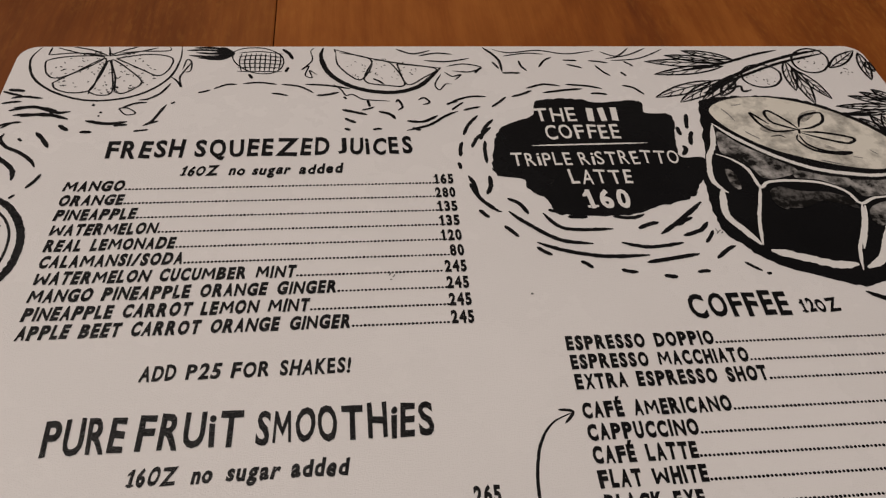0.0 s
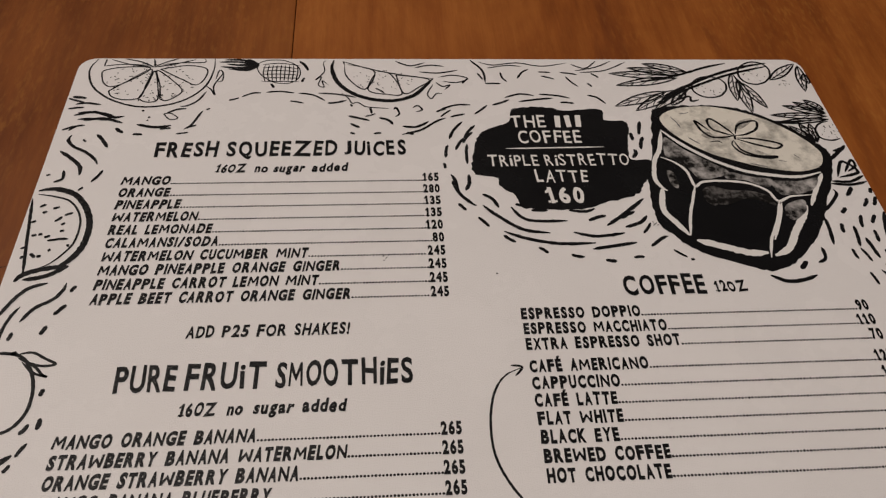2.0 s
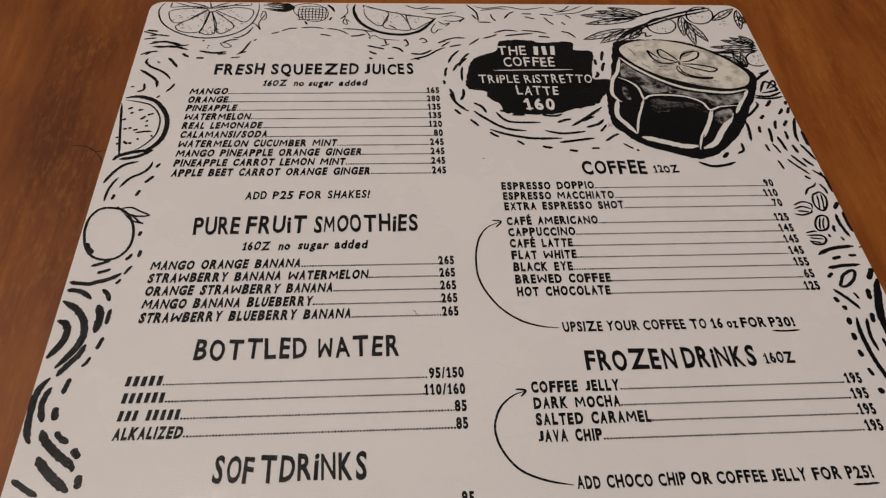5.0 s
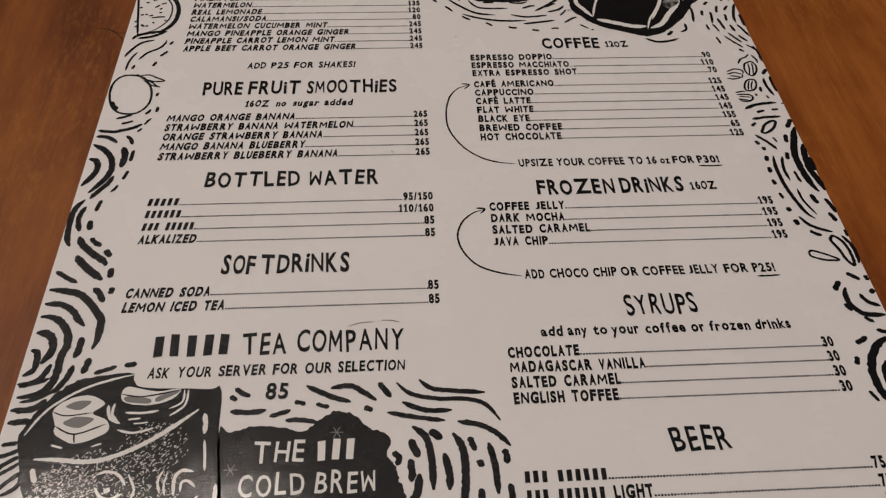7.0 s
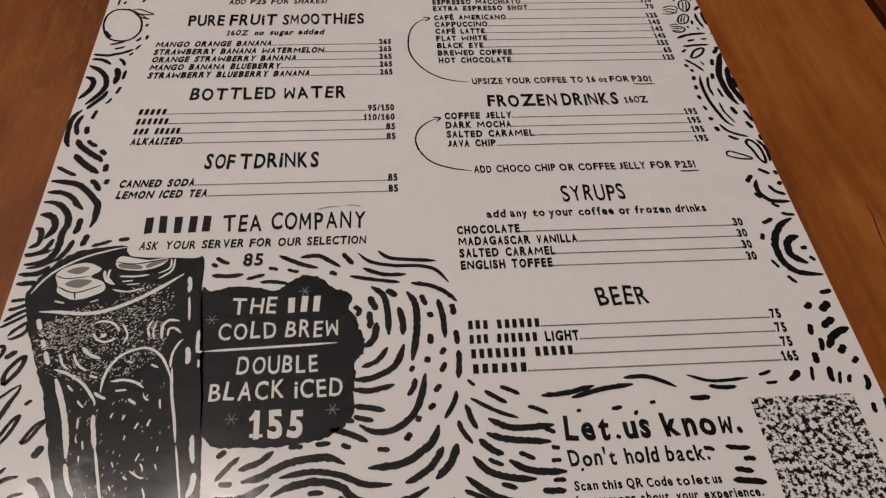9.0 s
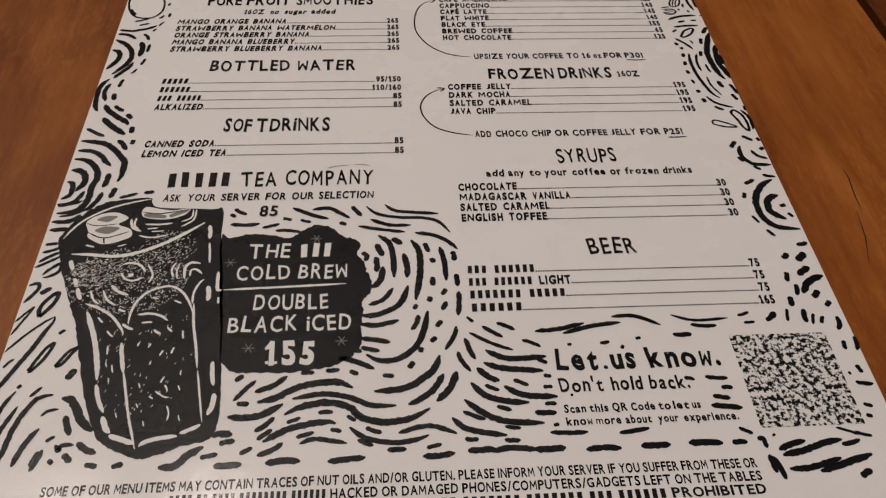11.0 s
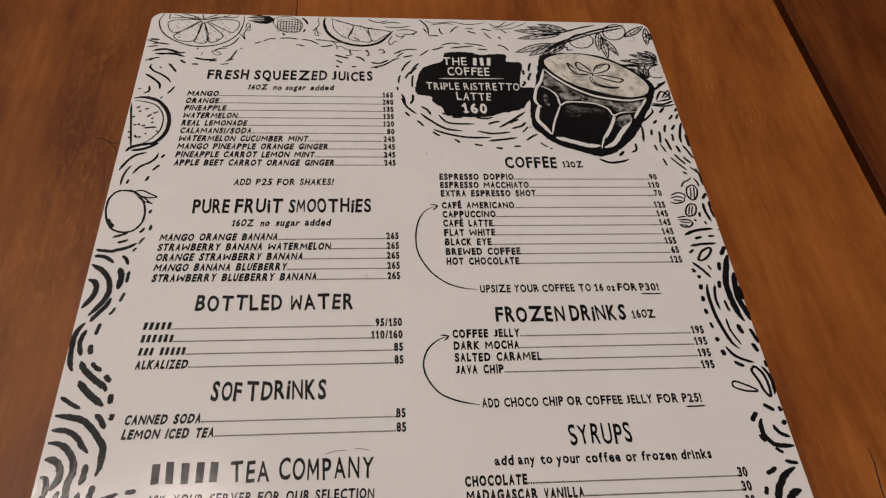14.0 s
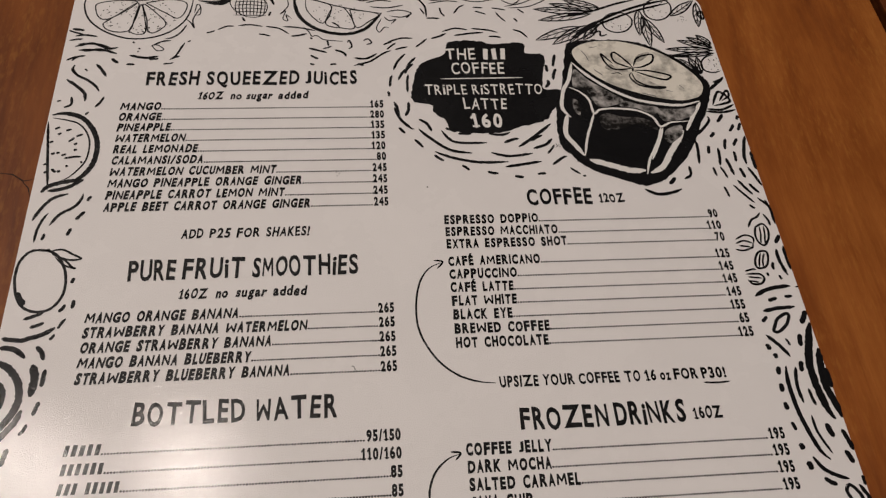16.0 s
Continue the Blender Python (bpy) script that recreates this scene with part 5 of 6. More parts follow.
d.stroke(0.9, [1.7, 28.4, 7.1, 27.5])
d.stroke(1.0, [5.6, 30.6, 11.3, 30.2, 17.9, 32])
d.stroke(1.0, [6.2, 34.1, 10.6, 33.7, 17, 34.6])
d.stroke(0.9, [2.2, 39.7, 5.1, 38, 7.3, 37.6])
d.stroke(1.2, [6.1, 42.3, 5.5, 44.8, 8, 48.1, 12.1, 50.6, 15.7, 53.9, 17.4, 56.8])
d.stroke(1.4, [4, 50.2, 8.5, 53.9, 12, 57.9, 12.7, 61.9])
d.stroke(1.3, [14.4, 41.9, 16.8, 44.9, 19.1, 48.7])
d.stroke(0.8, [10.3, 44.4, 11.5, 45.7])
d.stroke(1.1, [5.2, 65, 7.7, 63.4, 7.3, 59.5])
d.stroke(1.0, [17, 65.1, 18.9, 62, 19.7, 59.6])
d.stroke(0.8, [13.8, 68.9, 15, 67.4])
d.stroke(0.8, [2.2, 61.8, 3.6, 61.4])
d.stroke(2.0, [1.6, 68.8, 6.7, 68.1, 12.9, 70.4, 17.2, 75.4, 20, 81.8, 20.7, 89, 19.2, 95.3, 15.6, 100.1, 11.4, 101.7])
d.stroke(0.7, [1.9, 70.3, 7.3, 71.5, 12.2, 73.5, 15.8, 78, 17.6, 83.6, 17.4, 90.7, 15.4, 95.2, 12.1, 99.3, 9.1, 101])
d.stroke(1.0, [0.6, 72.2, 3.1, 88.7, 5.6, 104.3])
d.stroke(1.8, [3.5, 105.9, 6.2, 102.9, 12.4, 101, 17.8, 100.4])
d.stroke(1.6, [5.8, 105.3, 11.9, 104.1, 17.8, 100.4])
d.stroke(1.0, [3.7, 76, 5.5, 74.9])
d.stroke(1.0, [5.1, 78.6, 6.5, 77.9])
d.stroke(1.0, [7.9, 76.8, 9.9, 76.1])
d.stroke(1.0, [9.6, 82.3, 11.5, 80.2])
d.stroke(1.0, [12.1, 79.8, 14.5, 78.7])
d.stroke(1.0, [2.8, 82.6, 4.1, 81.9])
d.stroke(1.0, [4.1, 88, 5.6, 87.7])
d.stroke(1.0, [6, 87.7, 7.3, 87.4])
d.stroke(1.0, [8, 88.8, 9.7, 88.1])
d.stroke(1.0, [9.2, 90.2, 10.9, 89.9, 12.7, 89.6, 15.4, 89.6])
d.stroke(1.0, [12.1, 86.4, 13.4, 86])
d.stroke(1.0, [11.9, 83.8, 12.9, 82.8])
d.stroke(1.1, [5.6, 95.1, 7.3, 96.8])
d.stroke(1.1, [7.6, 96.5, 8.9, 96.2])
d.stroke(1.1, [10.3, 94.1, 11.2, 93.8])
d.stroke(1.0, [15.4, 92.5, 16.2, 92.1])
d.stroke(1.1, [2.5, 92.6, 3, 93.3])
d.stroke(1.1, [3, 96.4, 3.9, 96.8])
d.stroke(1.3, [2.7, 118.2, 4.9, 113.1, 8.3, 108.6, 13.4, 106.7])
d.stroke(1.2, [8.9, 120.5, 11.8, 115.8, 16.2, 112.7, 18.2, 109.5, 18.7, 106.8])
d.stroke(1.2, [20.5, 110.2, 21.7, 107.9])
d.stroke(1.3, [17.6, 118.2, 20.4, 114.7])
d.stroke(1.3, [15.6, 125, 16.7, 121.9])
d.stroke(1.1, [7.3, 126.7, 7.8, 123.9])
d.stroke(1.0, [4.8, 127.5, 5.1, 122, 6.4, 117.6, 7.8, 115.1])
d.stroke(1.3, [9.4, 131.2, 11, 130.7])
d.stroke(0.8, [11.1, 131.3, 15.1, 130.8, 18.4, 132.6, 22, 134.8, 17.3, 135, 12.2, 132.5])
d.stroke(0.8, [11.7, 132.5, 16.3, 135, 19.3, 138, 20.6, 138.6, 16.7, 137.3, 13, 133.7])
d.stroke(1.3, [20.3, 144.6, 20.9, 142.4])
d.stroke(1.3, [21.8, 154.4, 22, 151.1])
d.stroke(1.2, [17.7, 155.6, 19.5, 152.7])
d.stroke(1.2, [9.4, 161, 13.7, 159.3])
d.stroke(1.2, [6.8, 158, 11.3, 156.3, 13.1, 155.2])
d.stroke(1.6, [8.3, 165.1, 12.9, 164.2, 16.4, 162.2, 17.5, 161.2])
d.stroke(1.0, [16.5, 165.9, 17.8, 163.8])
d.stroke(1.0, [18.4, 161.8, 20.5, 158.1])
d.stroke(1.8, [1.3, 168, 6.2, 168.9, 9.9, 172])
d.stroke(1.6, [1.3, 164.7, 6.5, 165.6, 10.3, 165.4])
d.stroke(2.4, [1, 172.5, 5.9, 175.9, 9.4, 180.8, 10.5, 186.8, 8.6, 192.5, 4.6, 198.4])
d.stroke(2.4, [1.1, 180.4, 3.6, 181.4, 5.2, 184.3, 4.6, 188.9, 1.3, 194.7])
d.stroke(2.6, [12.7, 174.4, 14.1, 178.6, 14.1, 182.2, 13.8, 185.5])
d.stroke(1.6, [12.7, 168.1, 14.6, 169.9, 15.9, 173])
d.stroke(1.5, [16.7, 182.3, 16.8, 179.4, 17, 176.2])
d.stroke(1.4, [15.7, 191.8, 16.9, 187.2])
d.stroke(1.2, [12.5, 198, 13.8, 196.5, 14.4, 194.5])
d.stroke(2.0, [5.8, 201.3, 8, 197.6, 10.7, 193.7, 12, 189.8])
d.stroke(2.2, [3.7, 223.7, 2, 219.8, 1.2, 210.7, 2, 205.4, 4.2, 201.7])
d.stroke(2.0, [5.5, 216.9, 4, 211.8, 4.4, 207.6, 5.5, 205.1])
d.stroke(1.6, [9.2, 207.6, 9.6, 204.6, 10.2, 202.1])
d.stroke(2.2, [8.9, 216.4, 8.2, 211.9])
d.stroke(2.6, [6.1, 219.3, 7.9, 222.9, 12.3, 227.3, 16.8, 230.9, 17.6, 232.8])
d.stroke(2.0, [10.2, 220.1, 11.9, 222.1, 14.5, 223.9])
d.stroke(2.8, [7, 227.9, 9.7, 231.5, 14.3, 235.9, 17.8, 238.8])
d.stroke(2.2, [16.3, 225.7, 18.6, 228.7])
d.stroke(2.2, [19.7, 233.8, 20, 238])
d.stroke(2.0, [21.8, 242, 21.5, 244.8])
d.stroke(1.8, [1.8, 234.6, 5.9, 237.4, 9.9, 239.7])
d.stroke(2.2, [15.7, 242.1, 18, 244.4, 20.1, 248.1])
d.stroke(2.6, [1.4, 242.2, 6.2, 242.9, 11.3, 244.3, 15.4, 247.8, 20.4, 254.3, 21, 257.6, 21.1, 262.6, 20.2, 266.2])
d.stroke(2.2, [1.4, 248, 6.8, 248.5, 10.7, 251, 13.4, 254.5, 16, 257.4])
d.stroke(2.4, [16.2, 261.5, 16.2, 266.1, 15.3, 269.2])
d.stroke(2.2, [20.1, 269.4, 19.8, 272.4, 19.1, 275])
d.stroke(2.6, [1.3, 253.1, 5.2, 253.5, 8.4, 255.7, 11.2, 259.5, 12.2, 264.1, 11.3, 268.6, 11.5, 273.8, 10.4, 278.9, 7.3, 281.7, 1.6, 282.6])
d.stroke(2.6, [1.6, 259.3, 4.7, 259.7, 7.2, 262.1, 7.9, 266.6, 5.7, 271])
d.stroke(2.0, [1.5, 265.9, 3.4, 266.5, 4.3, 269.2, 4, 273.1, 1.3, 275.1])
d.stroke(2.0, [8.9, 271.1, 8, 274.1, 6.2, 276.9, 1.3, 278.9])
d.stroke(2.0, [15.8, 271.8, 14.9, 276.1, 12, 281.5])
d.stroke(2.0, [10.6, 283.5, 7.3, 286.7, 1.5, 286.8])
d.stroke(1.8, [19.3, 277.4, 17.8, 279.6])
d.stroke(1.6, [22.6, 275.1, 25.9, 274, 29.2, 272.8])
d.stroke(1.8, [31.4, 272.6, 35.2, 272.2])
d.stroke(1.6, [1.6, 291.1, 8.3, 290.7, 13.5, 289.8])
d.stroke(1.2, [2.8, 284.2, 7.5, 283.3, 11.8, 280.7, 15.4, 276.4])
d.stroke(1.4, [0.6, 278, 6.2, 277.7, 9.8, 276.2])
d.stroke(1.6, [0.9, 286.8, 6.3, 286.5, 9.8, 284.7])
d.stroke(1.6, [1.2, 291, 5.3, 290.4, 8.2, 290.5])
d.stroke(1.4, [1.5, 298, 6, 297.4])
d.stroke(1.4, [1.5, 301.7, 7.1, 299.5])
d.stroke(1.4, [1.3, 306.2, 8, 301.5])
d.stroke(1.2, [0.6, 308.6, 8.4, 303.5])
d.stroke(1.4, [4.1, 312.1, 6.1, 309.3, 9.3, 307, 9.2, 310.6, 6.1, 312.9, 4.4, 313])
d.stroke(1.4, [0.8, 316.6, 3.8, 315.8, 4.2, 318.6, 1, 324.1])
d.stroke(1.5, [2.4, 383.5, 3.2, 377.2, 4.1, 369.9, 5.9, 363.0, 8.1, 358.5])
d.stroke(1.5, [5.4, 383.6, 6.2, 377.2, 7.7, 370.6, 10.1, 363.8])
d.stroke(1.8, [9.2, 383.7, 10.0, 378.0, 10.9, 371.4, 12.5, 366.0, 14.9, 361.8, 17.6, 360.5, 19.7, 360.2])
d.stroke(1.8, [13.6, 383.8, 14.9, 378.7, 16.7, 374.2, 18.5, 371.7])
d.stroke(1.3, [18.6, 383.9, 20.1, 379.2])
d.stroke(1.7, [0.1, 372.5, 0.3, 365.0, 1.2, 359.4, 3.6, 354.4, 6.3, 348.2, 9.2, 341.7, 11.1, 336.2, 12.8, 332.2, 12.8, 330.1])
d.stroke(1.0, [12.8, 330.1, 10.1, 332.2, 5.9, 336.5, 2.0, 341.6, 0.4, 343.9])
d.stroke(1.2, [0.2, 369.8, 1.3, 366.4, 2.8, 364.0])
d.stroke(0.9, [0.4, 332.0, 2.6, 328.8, 5.1, 325.5])
d.stroke(0.9, [0.5, 337.2, 3.1, 330.8, 5.2, 325.9])
d.stroke(1.2, [9.7, 351.2, 10.8, 350.9, 13.6, 346.4, 15.2, 341.0, 13.3, 342.5, 11.2, 347.1, 9.7, 351.2])
d.stroke(1.2, [17.6, 349.9, 19.4, 349.1, 21.7, 345.0, 23.1, 342.7, 20.3, 344.6, 17.6, 349.9])
d.stroke(2.4, [22.3, 354.8, 23.4, 352.6, 24.3, 351.0])
d.stroke(1.2, [12.7, 360.7, 15.6, 357.2])
d.stroke(1.0, [1.7, 349.8, 4.3, 346.4])
d.stroke(1.1, [17.8, 367.6, 19.5, 365.8, 22.5, 365.3])
d.stroke(2.6, [22.5, 361.4, 25.6, 362.4, 27.8, 365.6, 30.3, 369.8, 34.1, 373.3])
d.stroke(2.0, [25.0, 367.6, 26.3, 371.1, 27.8, 374.4])
d.stroke(1.2, [21.3, 376.1, 23.7, 374.4])
d.stroke(1.5, [24.4, 377.3, 25.8, 379.3, 26.3, 377.7, 29.8, 377.5])
d.stroke(2.2, [30.6, 376.8, 33.5, 379.2, 36.7, 380.6])
d.stroke(1.8, [23.8, 383.3, 24.9, 382.1])
d.stroke(2.0, [27.3, 380.5, 30.1, 383.1])
d.stroke(1.2, [15.6, 337.2, 17.6, 335.7])
d.stroke(1.9, [5.5, 320.4, 8.7, 317.8])
d.stroke(1.5, [7.6, 330.1, 7.0, 326.3, 9.0, 322.1, 11.6, 320.0, 11.0, 324.7, 7.6, 330.1])
d.stroke(1.8, [34.2, 384.1, 37.9, 384.9])
d.stroke(1.8, [42, 385.1, 45.3, 384.5])
d.stroke(1.6, [19.1, 385.5, 20.4, 382, 21.1, 378.7])
d.stroke(2.4, [55.3, 385.9, 60.2, 385.5, 62.9, 382.6, 67.5, 379.8])
d.stroke(1.6, [66.9, 383.2, 71.9, 382.3])
d.stroke(1.5, [8.1, 356.5, 9, 357.4])
fruit_border_drawing = d.finish("fruit_border_drawing", "black brush strokes and fruit outlines down one border", single=True)
d = Drawing()
d.patch([5.8, 297.4, 5.8, 294.3, 9.9, 285.3, 16.3, 278.7, 25.6, 275.7, 35.6, 275.5, 46, 277.6, 60.9, 280.5, 63.1, 296.8, 66.8, 326.1, 69.8, 355.8, 70.8, 367.2, 70.5, 372.6, 68.5, 377.5, 60.9, 379.5, 53.5, 382.1, 48.2, 382.8, 38.8, 378.3, 34.7, 373.9, 29.1, 361.3, 23.9, 345.5, 19.8, 332.7, 16.7, 326, 10.8, 311.9], ragged=0.5)
d.patch([35.2, 276, 36.1, 275, 45.4, 274.3, 60, 274.8, 60.7, 281.5, 51.1, 281.5, 38.6, 280.6, 35.6, 278.4], layer=1)
d.patch([13.5, 287.6, 15.8, 284.7, 19.6, 283, 23.8, 282.9, 28, 285.2, 27.5, 286.7, 25.3, 288.9, 29.9, 291.4, 30.3, 295.3, 22.1, 298.4, 15.9, 295.2, 15.1, 292.2], layer=1)
d.patch([32.4, 282.5, 33.9, 280.2, 38.7, 281.3, 43.5, 282.2, 48, 281.6, 50, 281.9, 48.4, 284.5, 44.1, 286.4, 38.8, 286.7, 33.7, 285.4], layer=1)
d.stroke(1.0, [29.3, 286.3, 30.5, 290.4, 33.8, 292.5], layer=1)
d.stroke(0.8, [31.1, 285.8, 31, 289.4, 32.9, 291.5], layer=1)
d.stroke(0.8, [34.7, 289, 40, 289.3, 44.5, 288.7], layer=1)
d.stroke(0.7, [33.4, 294.5, 38.1, 295.7, 43.9, 294.4], layer=1)
d.stroke(0.7, [47.8, 290.6, 51.8, 287.2, 52.3, 282], layer=1)
d.stroke(0.6, [51.1, 282, 50.9, 286.1, 47.4, 288.2], layer=1)
d.stroke(0.6, [15.5, 298.6, 19, 299.7], layer=1)
d.stroke(0.5, [27, 299.6, 29.8, 298.7], layer=1)
d.stroke(0.6, [35.9, 291.4, 39.6, 291], layer=1)
d.stroke(0.5, [37.6, 292.7, 42, 292.4], layer=1)
d.stroke(1.4, [11.7, 302.8, 18.0, 303.2, 26.2, 304.2, 33.1, 303.2, 41.2, 299.7, 49.1, 294.5, 56.2, 288.8], layer=1)
d.stroke(0.8, [7.1, 295.3, 10.1, 289.5, 14.0, 285.0, 20.9, 280.4, 28.4, 277.6, 35.2, 276.0], layer=1)
d.stroke(1.5, [12.1, 305.7, 13.9, 310.0], layer=1)
d.stroke(1.3, [15.4, 314.0, 16.8, 316.9], layer=1)
d.stroke(1.4, [17.3, 318.3, 19.5, 323.3], layer=1)
d.stroke(0.95, [21.4, 325.1, 26.3, 327.2, 31.6, 331.1, 35.8, 336.8, 36.1, 338.6], layer=1)
d.stroke(1.7, [22.8, 328.5, 25.0, 333.6, 27.7, 340.1, 30.2, 348.5, 31.7, 355.5], layer=1)
d.stroke(1.3, [31.8, 357.0, 33.5, 362.3, 36.1, 367.1], layer=1)
d.stroke(1.7, [36.1, 368.4, 37.9, 372.6, 39.4, 374.0], layer=1)
d.stroke(1.3, [36.5, 341.6, 37.6, 346.8, 39.2, 352.9], layer=1)
d.stroke(0.8, [39.0, 351.9, 41.0, 358.9, 43.7, 368.4, 45.9, 374.8, 47.6, 379.7], layer=1)
d.stroke(1.7, [39.2, 374.9, 42.6, 376.2, 46.9, 377.9], layer=1)
d.stroke(1.4, [48.6, 378.9, 50.0, 377.6, 53.8, 376.5, 59.3, 375.9], layer=1)
d.stroke(1.3, [59.9, 375.1, 63.7, 373.5, 65.6, 372.3], layer=1)
d.stroke(0.9, [57.3, 326.2, 58.5, 335.2, 60.4, 343.8, 61.9, 352.1], layer=1)
d.stroke(0.6, [62.2, 353.1, 64.0, 362.0, 65.9, 371.4], layer=1)
d.stroke(0.9, [37.1, 334.1, 37.1, 329.7, 38.1, 325.3, 40.6, 321.4, 44.3, 319.2, 48.9, 318.6, 53.0, 321.4, 55.9, 326.1, 57.7, 330.7], layer=1)
d.stroke(0.8, [56.8, 326.2, 56.7, 321.5, 58.0, 317.5, 59.4, 315.7], layer=1)
d.stroke(1.6, [61.1, 318.8, 61.8, 325.2], layer=1)
d.stroke(1.4, [58.1, 290.2, 58.8, 296.9], layer=1)
d.stroke(0.8, [59.1, 298.8, 60.3, 308.4], layer=1)
d.stroke(1.2, [63.9, 312.5, 64.4, 320.1, 66.0, 320.6], layer=1)
d.stroke(0.7, [65.1, 323.7, 65.4, 326.6], layer=1)
d.stroke(1.4, [66.5, 349.8, 66.9, 354.3, 67.8, 358.8], layer=1)
d.stroke(1.6, [68.4, 361.7, 68.3, 366.0, 67.2, 369.2], layer=1)
d.stroke(0.8, [30.3, 308.3, 33.0, 307.5, 36.5, 308.6, 38.9, 311.8], layer=1)
d.stroke(0.8, [30.6, 312.0, 32.5, 314.7, 35.4, 315.6, 38.4, 314.2], layer=1)
d.stroke(1.3, [33.3, 313.5, 34.9, 312.7], layer=1)
d.stroke(1.1, [28.5, 317.3, 31.3, 320.3, 34.9, 321.9], layer=1)
d.stroke(0.7, [39.3, 308.7, 41.5, 313.1, 40.7, 316.7], layer=1)
d.stroke(0.8, [26.1, 319.5, 28.3, 323.7, 31.5, 326.1], layer=1)
d.stroke(0.8, [32.7, 327.8, 35.3, 328.8], layer=1)
d.stroke(0.7, [21.9, 319.3, 23.7, 323.5, 25.9, 325.3], layer=1)
d.stroke(1.0, [52.6, 315.4, 52.2, 310.5, 53.9, 308.1, 57.3, 308.5], layer=1)
d.stroke(0.8, [54.3, 314.3, 54.4, 311.6, 56.2, 311.3, 58.4, 313.3], layer=1)
d.stroke(0.7, [48.7, 314.6, 47.7, 311.0, 48.7, 307.9], layer=1)
d.stroke(0.6, [50.2, 315.3, 49.5, 312.3, 50.0, 309.2], layer=1)
d.stroke(0.9, [39.5, 330.4, 43.4, 330.0, 47.2, 331.1, 49.8, 333.1], layer=1)
d.stroke(0.7, [41.4, 333.8, 44.9, 333.6], layer=1)
d.stroke(0.9, [45.9, 336.7, 48.4, 338.5], layer=1)
d.stroke(1.0, [35.3, 334.0, 39.2, 336.4], layer=1)
d.stroke(0.5, [41.8, 343.1, 42.4, 341.2], layer=1)
d.stroke(0.5, [45.3, 343.8, 45.9, 342.1], layer=1)
d.stroke(0.6, [49.4, 347.0, 50.3, 344.9], layer=1)
d.stroke(0.6, [53.0, 346.3, 53.6, 343.9], layer=1)
d.stroke(0.7, [50.2, 335.9, 51.9, 337.7], layer=1)
d.stroke(0.7, [50.7, 324.7, 53.2, 326.0], layer=1)
d.stroke(0.6, [43.2, 323.2, 45.3, 323.9], layer=1)
d.stroke(0.6, [55.3, 337.2, 55.9, 340.6], layer=1)
d.stroke(0.5, [32.9, 346.1, 32.4, 342.4], layer=1)
d.stroke(0.5, [35.9, 352.8, 35.1, 349.9], layer=1)
d.stroke(0.6, [26.8, 330.9, 28.9, 333.2], layer=1)
d.stroke(0.6, [30.9, 336.5, 33.2, 339.1], layer=1)
d.stroke(0.5, [51.4, 357.3, 52.3, 354.8], layer=1)
d.stroke(0.5, [50.2, 360.1, 53.1, 362.2, 54.8, 362.5], layer=1)
d.stroke(0.5, [54.6, 365.5, 55.6, 368.1, 55.4, 370.6], layer=1)
d.stroke(0.5, [48.7, 361.9, 50.0, 362.8], layer=1)
d.stroke(0.4, [57.0, 358.3, 57.8, 360.2], layer=1)
d.stroke(0.4, [58.6, 368.7, 59.3, 370.9], layer=1)
d.stroke(0.5, [52.8, 358.0, 54.0, 360.3], layer=1)
d.stroke(0.4, [35.1, 354.7, 35.4, 356.5], layer=1)
d.stroke(0.4, [44.7, 357.1, 45.5, 358.9], layer=1)
d.stroke(0.4, [45.2, 364.3, 46.0, 365.9], layer=1)
d.stroke(0.4, [33.0, 348.6, 33.7, 350.7], layer=1)
d.stroke(0.4, [57.1, 352.8, 57.1, 354.6], layer=1)
d.stroke(0.4, [47.1, 348.8, 46.9, 350.5], layer=1)
d.stroke(0.4, [39.6, 367.3, 40.4, 369.1], layer=1)
d.stroke(0.4, [48.3, 370.4, 49.0, 372.3], layer=1)
d.patch([16.9, 286.3, 20, 284.6, 24.1, 284.8, 21.3, 287.5], layer=3)
d.patch([17.4, 291.8, 20.6, 289.8, 26, 290.7, 22.1, 293.5], layer=3)
d.patch([34.1, 283.6, 40.8, 284.5, 41.1, 286.2, 34.5, 285.4], layer=3)
d.patch([43.4, 284, 49.2, 281.9, 49, 283.1, 43.6, 285.8], layer=3)
d.stroke(0.5, [15.1, 292.5, 21.4, 295.4, 29.7, 292.5], layer=2)
d.stroke(0.5, [21.4, 295.4, 22, 298.2], layer=2)
d.stroke(0.5, [32.5, 282.7, 39.1, 283.8, 50, 281.9], layer=2)
d.stroke(0.4, [13.5, 287.8, 17.6, 289.3, 24.9, 288.6], layer=2)
d.specks(1100, 33, 315, 21, 15, 0.9, 0.2, 1)
d.specks(260, 22, 312, 9, 7, 1.0, 0.22, 1, 2.7)
d.specks(260, 45, 300.5, 10, 8, 0.8, 0.22, 1, 2.3)
d.specks(90, 45, 343.5, 16, 26, 1.1, 0.22, 1, 1.9)
tall_glass_drawing = d.finish("tall_glass_drawing", "black drawing of a tall iced glass")
d = Drawing()
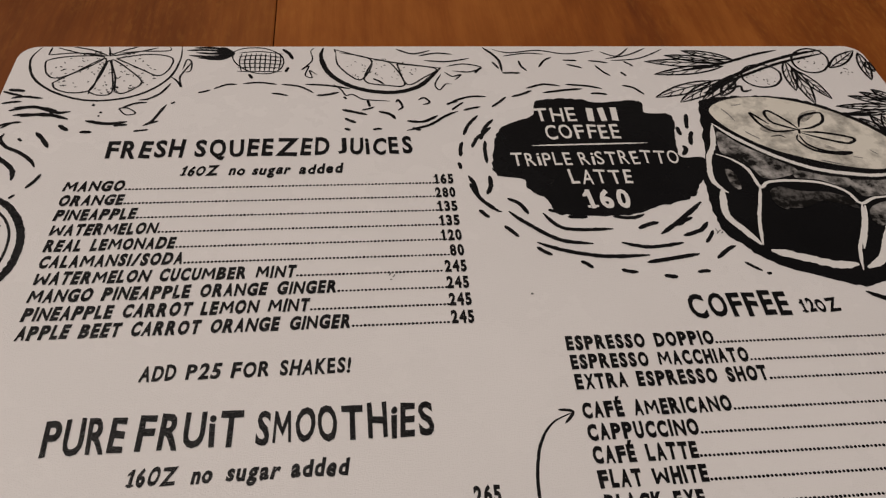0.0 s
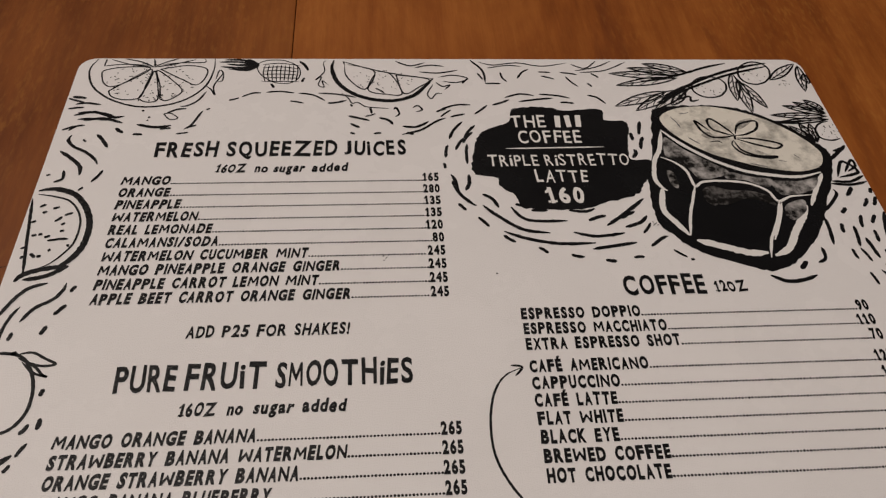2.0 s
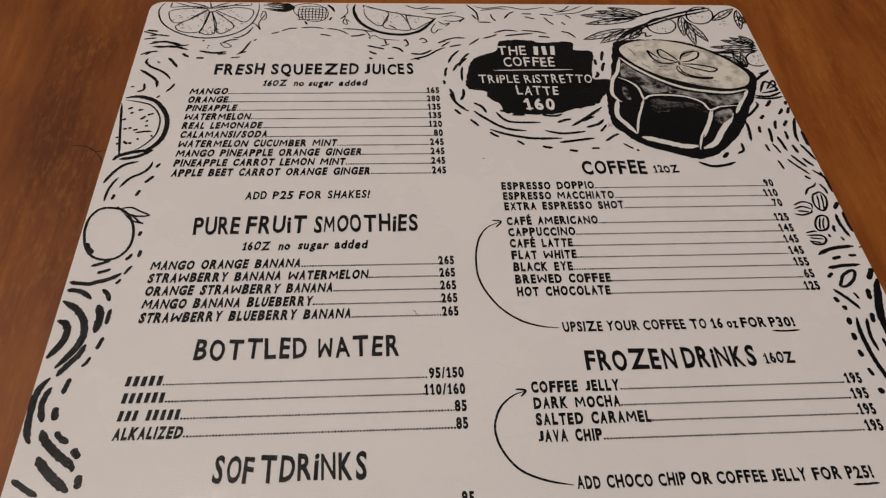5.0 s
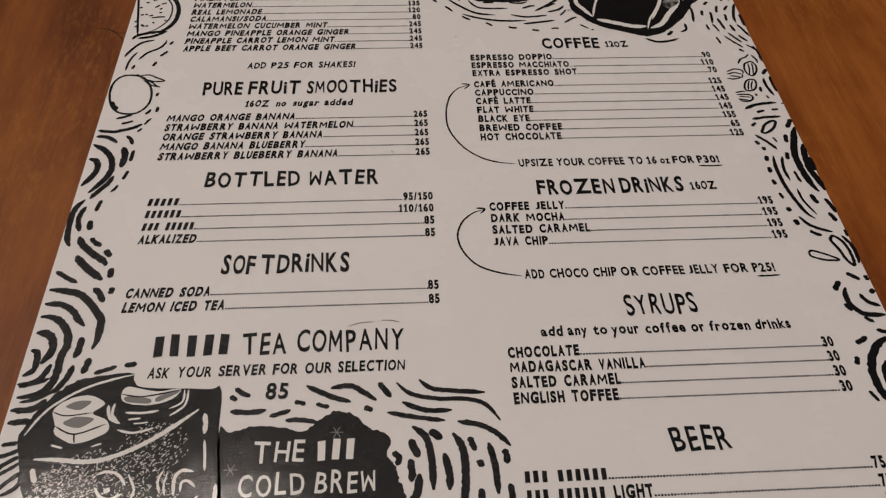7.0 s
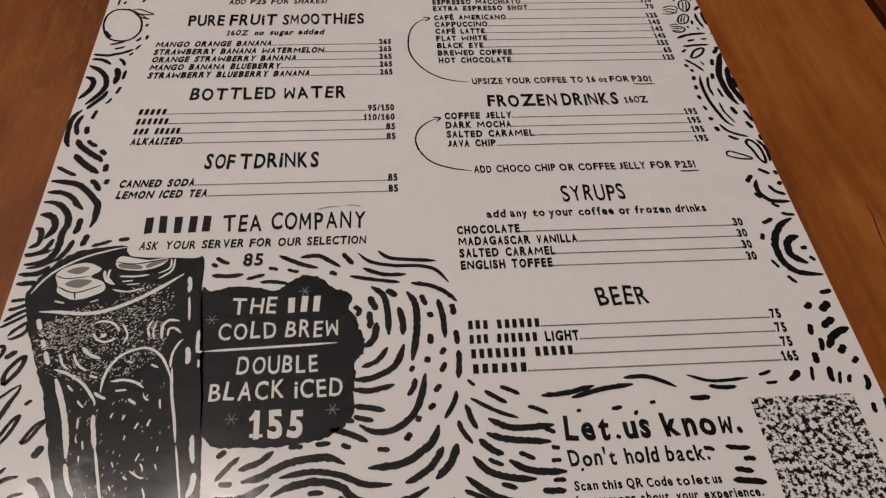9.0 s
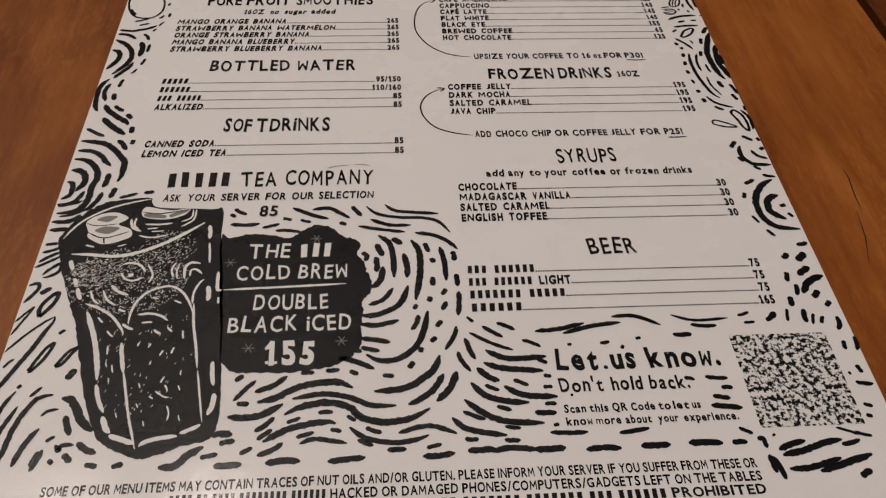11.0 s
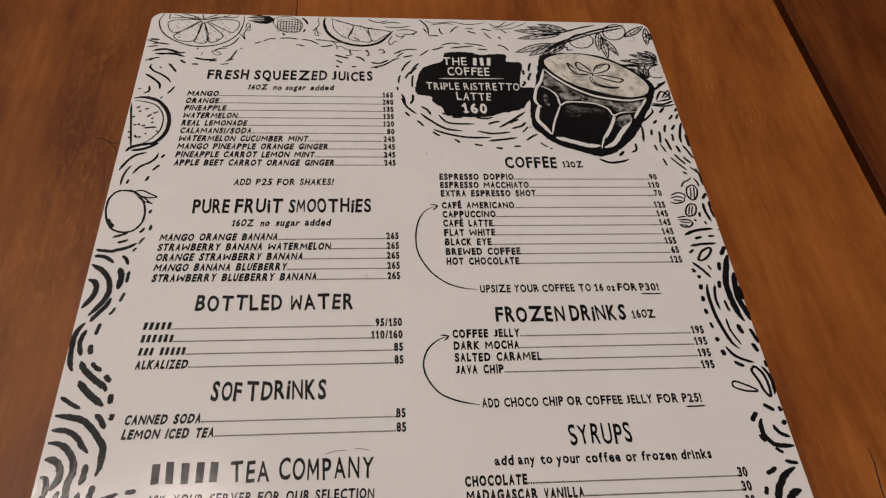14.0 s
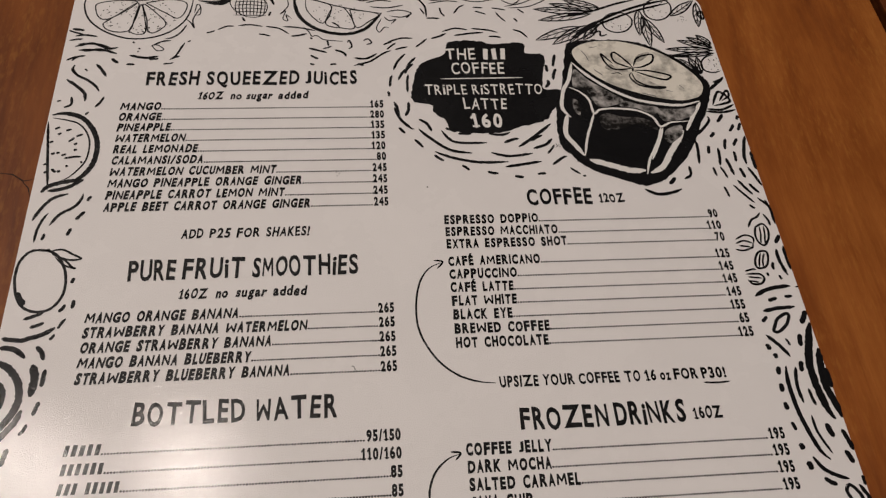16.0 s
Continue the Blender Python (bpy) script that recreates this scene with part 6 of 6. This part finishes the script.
d.patch([62.9, 298.3, 66.3, 296.9, 73.9, 295.1, 81.8, 296, 87.8, 297.3, 91.5, 294, 96.4, 291.3, 101.4, 292, 104.5, 294.6, 107.5, 297.6, 111.5, 298.8, 113.1, 302, 111.9, 305.6, 114.2, 309.2, 115.4, 314.2, 117.2, 319.1, 116.4, 323.8, 113.8, 327.2, 114.2, 331.7, 113.5, 337.2, 113.8, 342.6, 112.8, 346.8, 110, 349.8, 106.9, 352.1, 101.4, 353.8, 91.1, 354.9, 77.5, 354.6, 73.2, 354, 70, 351, 68.1, 343.6], ragged=0.5)
for x, y in ((67.6, 308.6), (97.3, 298.2), (77.3, 345.2), (107.2, 343.4)):
    for a in range(6):
        d.stroke(0.3, [x, y, x + 2.1 * math.cos(a * 1.047), y + 2.1 * math.sin(a * 1.047)], layer=3)
d.stroke(0.9, [66.5, 320.7, 90, 320.0, 108.3, 319.3], layer=1)
cold_brew_panel = d.finish("cold_brew_panel", "ragged black painted patch")
d = Drawing()
d.stroke(0.72, [162.8, 187.9, 156.6, 187, 149.8, 184.1, 143.2, 177.7, 138.5, 167.7, 138, 157.4, 139.9, 148.4, 143.4, 143.1, 148.1, 140.7])
d.stroke(0.72, [145.4, 139.7, 148.6, 140.4, 146.4, 143.2])
d.stroke(0.72, [158.9, 242.3, 151, 240.5, 143.9, 236.9, 139.4, 230.4, 138.1, 223.5, 140.2, 217.1, 144.4, 212.9, 148.5, 211.3])
d.stroke(0.72, [145.7, 210.5, 148.8, 211, 147.1, 213.2])
d.stroke(0.7, [234, 191.1, 243.5, 191.1])
d.stroke(0.7, [240.3, 245.3, 248.5, 245.1])
arrow_drawing = d.finish("arrow_drawing", "thin curved arrows and underlines", single=True)
d = Drawing()
d.stroke(0.6, [145.1, 106.8, 145.5, 107])
d.stroke(1.3, [191.7, 356.6, 193.0, 357.2])
d.stroke(0.3, [110.7, 99.6, 111.3, 98.7], layer=3)
d.stroke(0.3, [111.6, 100.2, 112.2, 99.3], layer=3)
d.stroke(0.3, [110.9, 100.9, 111.5, 100.9], layer=3)
d.stroke(0.25, [198.6, 86.7, 199.1, 88.4], layer=3)
d.stroke(0.3, [198.4, 88.8, 200, 87.3], layer=3)
d.stroke(0.3, [199.7, 88.6, 200.4, 88], layer=3)
d.stroke(0.35, [115.1, 179.6, 116.2, 180.3], layer=3)
d.stroke(0.3, [116, 180.5, 116.4, 181.3], layer=3)
d.stroke(0.3, [145.3, 106.9, 145.7, 107.2], layer=3)
d.stroke(0.25, [100, 260.7, 108.2, 259.3], layer=3)
d.stroke(0.25, [110.7, 258.8, 116.5, 259.6], layer=3)
print_flaw = d.finish("print_flaw", "tiny specks and scuffs in the film")

# lettering left white in the two black patches
for words, x0, x1, base, cap, weight in (("THE ~~~", 157.6, 184.0, 40.2, 6.28, 0.012), ("COFFEE", 159.6, 182.2, 48.5, 6.28, 0.012), ("TRiPLE RiSTRETTO", 147.8, 197.0, 60.2, 5.50, 0.008),
                                         ("LATTE", 163.2, 181.0, 68.1, 5.70, 0.012), ("160", 165.4, 178.3, 77.6, 6.48, 0.04)):
    lettering("reversed_lettering", words, x0, x1, base, cap, weight, 0.05, triple_spot_panel, REVERSED, 0.00012, gap=0.22, split=False)
for words, x0, x1, base, cap, weight in (("THE ~~~", 73.8, 102.8, 306.8, 6.38, 0.012), ("COLD BREW", 70.4, 108.6, 316.6, 6.28, 0.012), ("DOUBLE", 77.4, 102.2, 329.9, 6.28, 0.012),
                                         ("BLACK iCED", 69.8, 110.2, 338.8, 6.09, 0.012), ("155", 82.6, 98.4, 351.6, 8.45, 0.045)):
    lettering("reversed_lettering", words, x0, x1, base, cap, weight, 0.05, cold_brew_panel, REVERSED, 0.00012, gap=0.22, split=False)
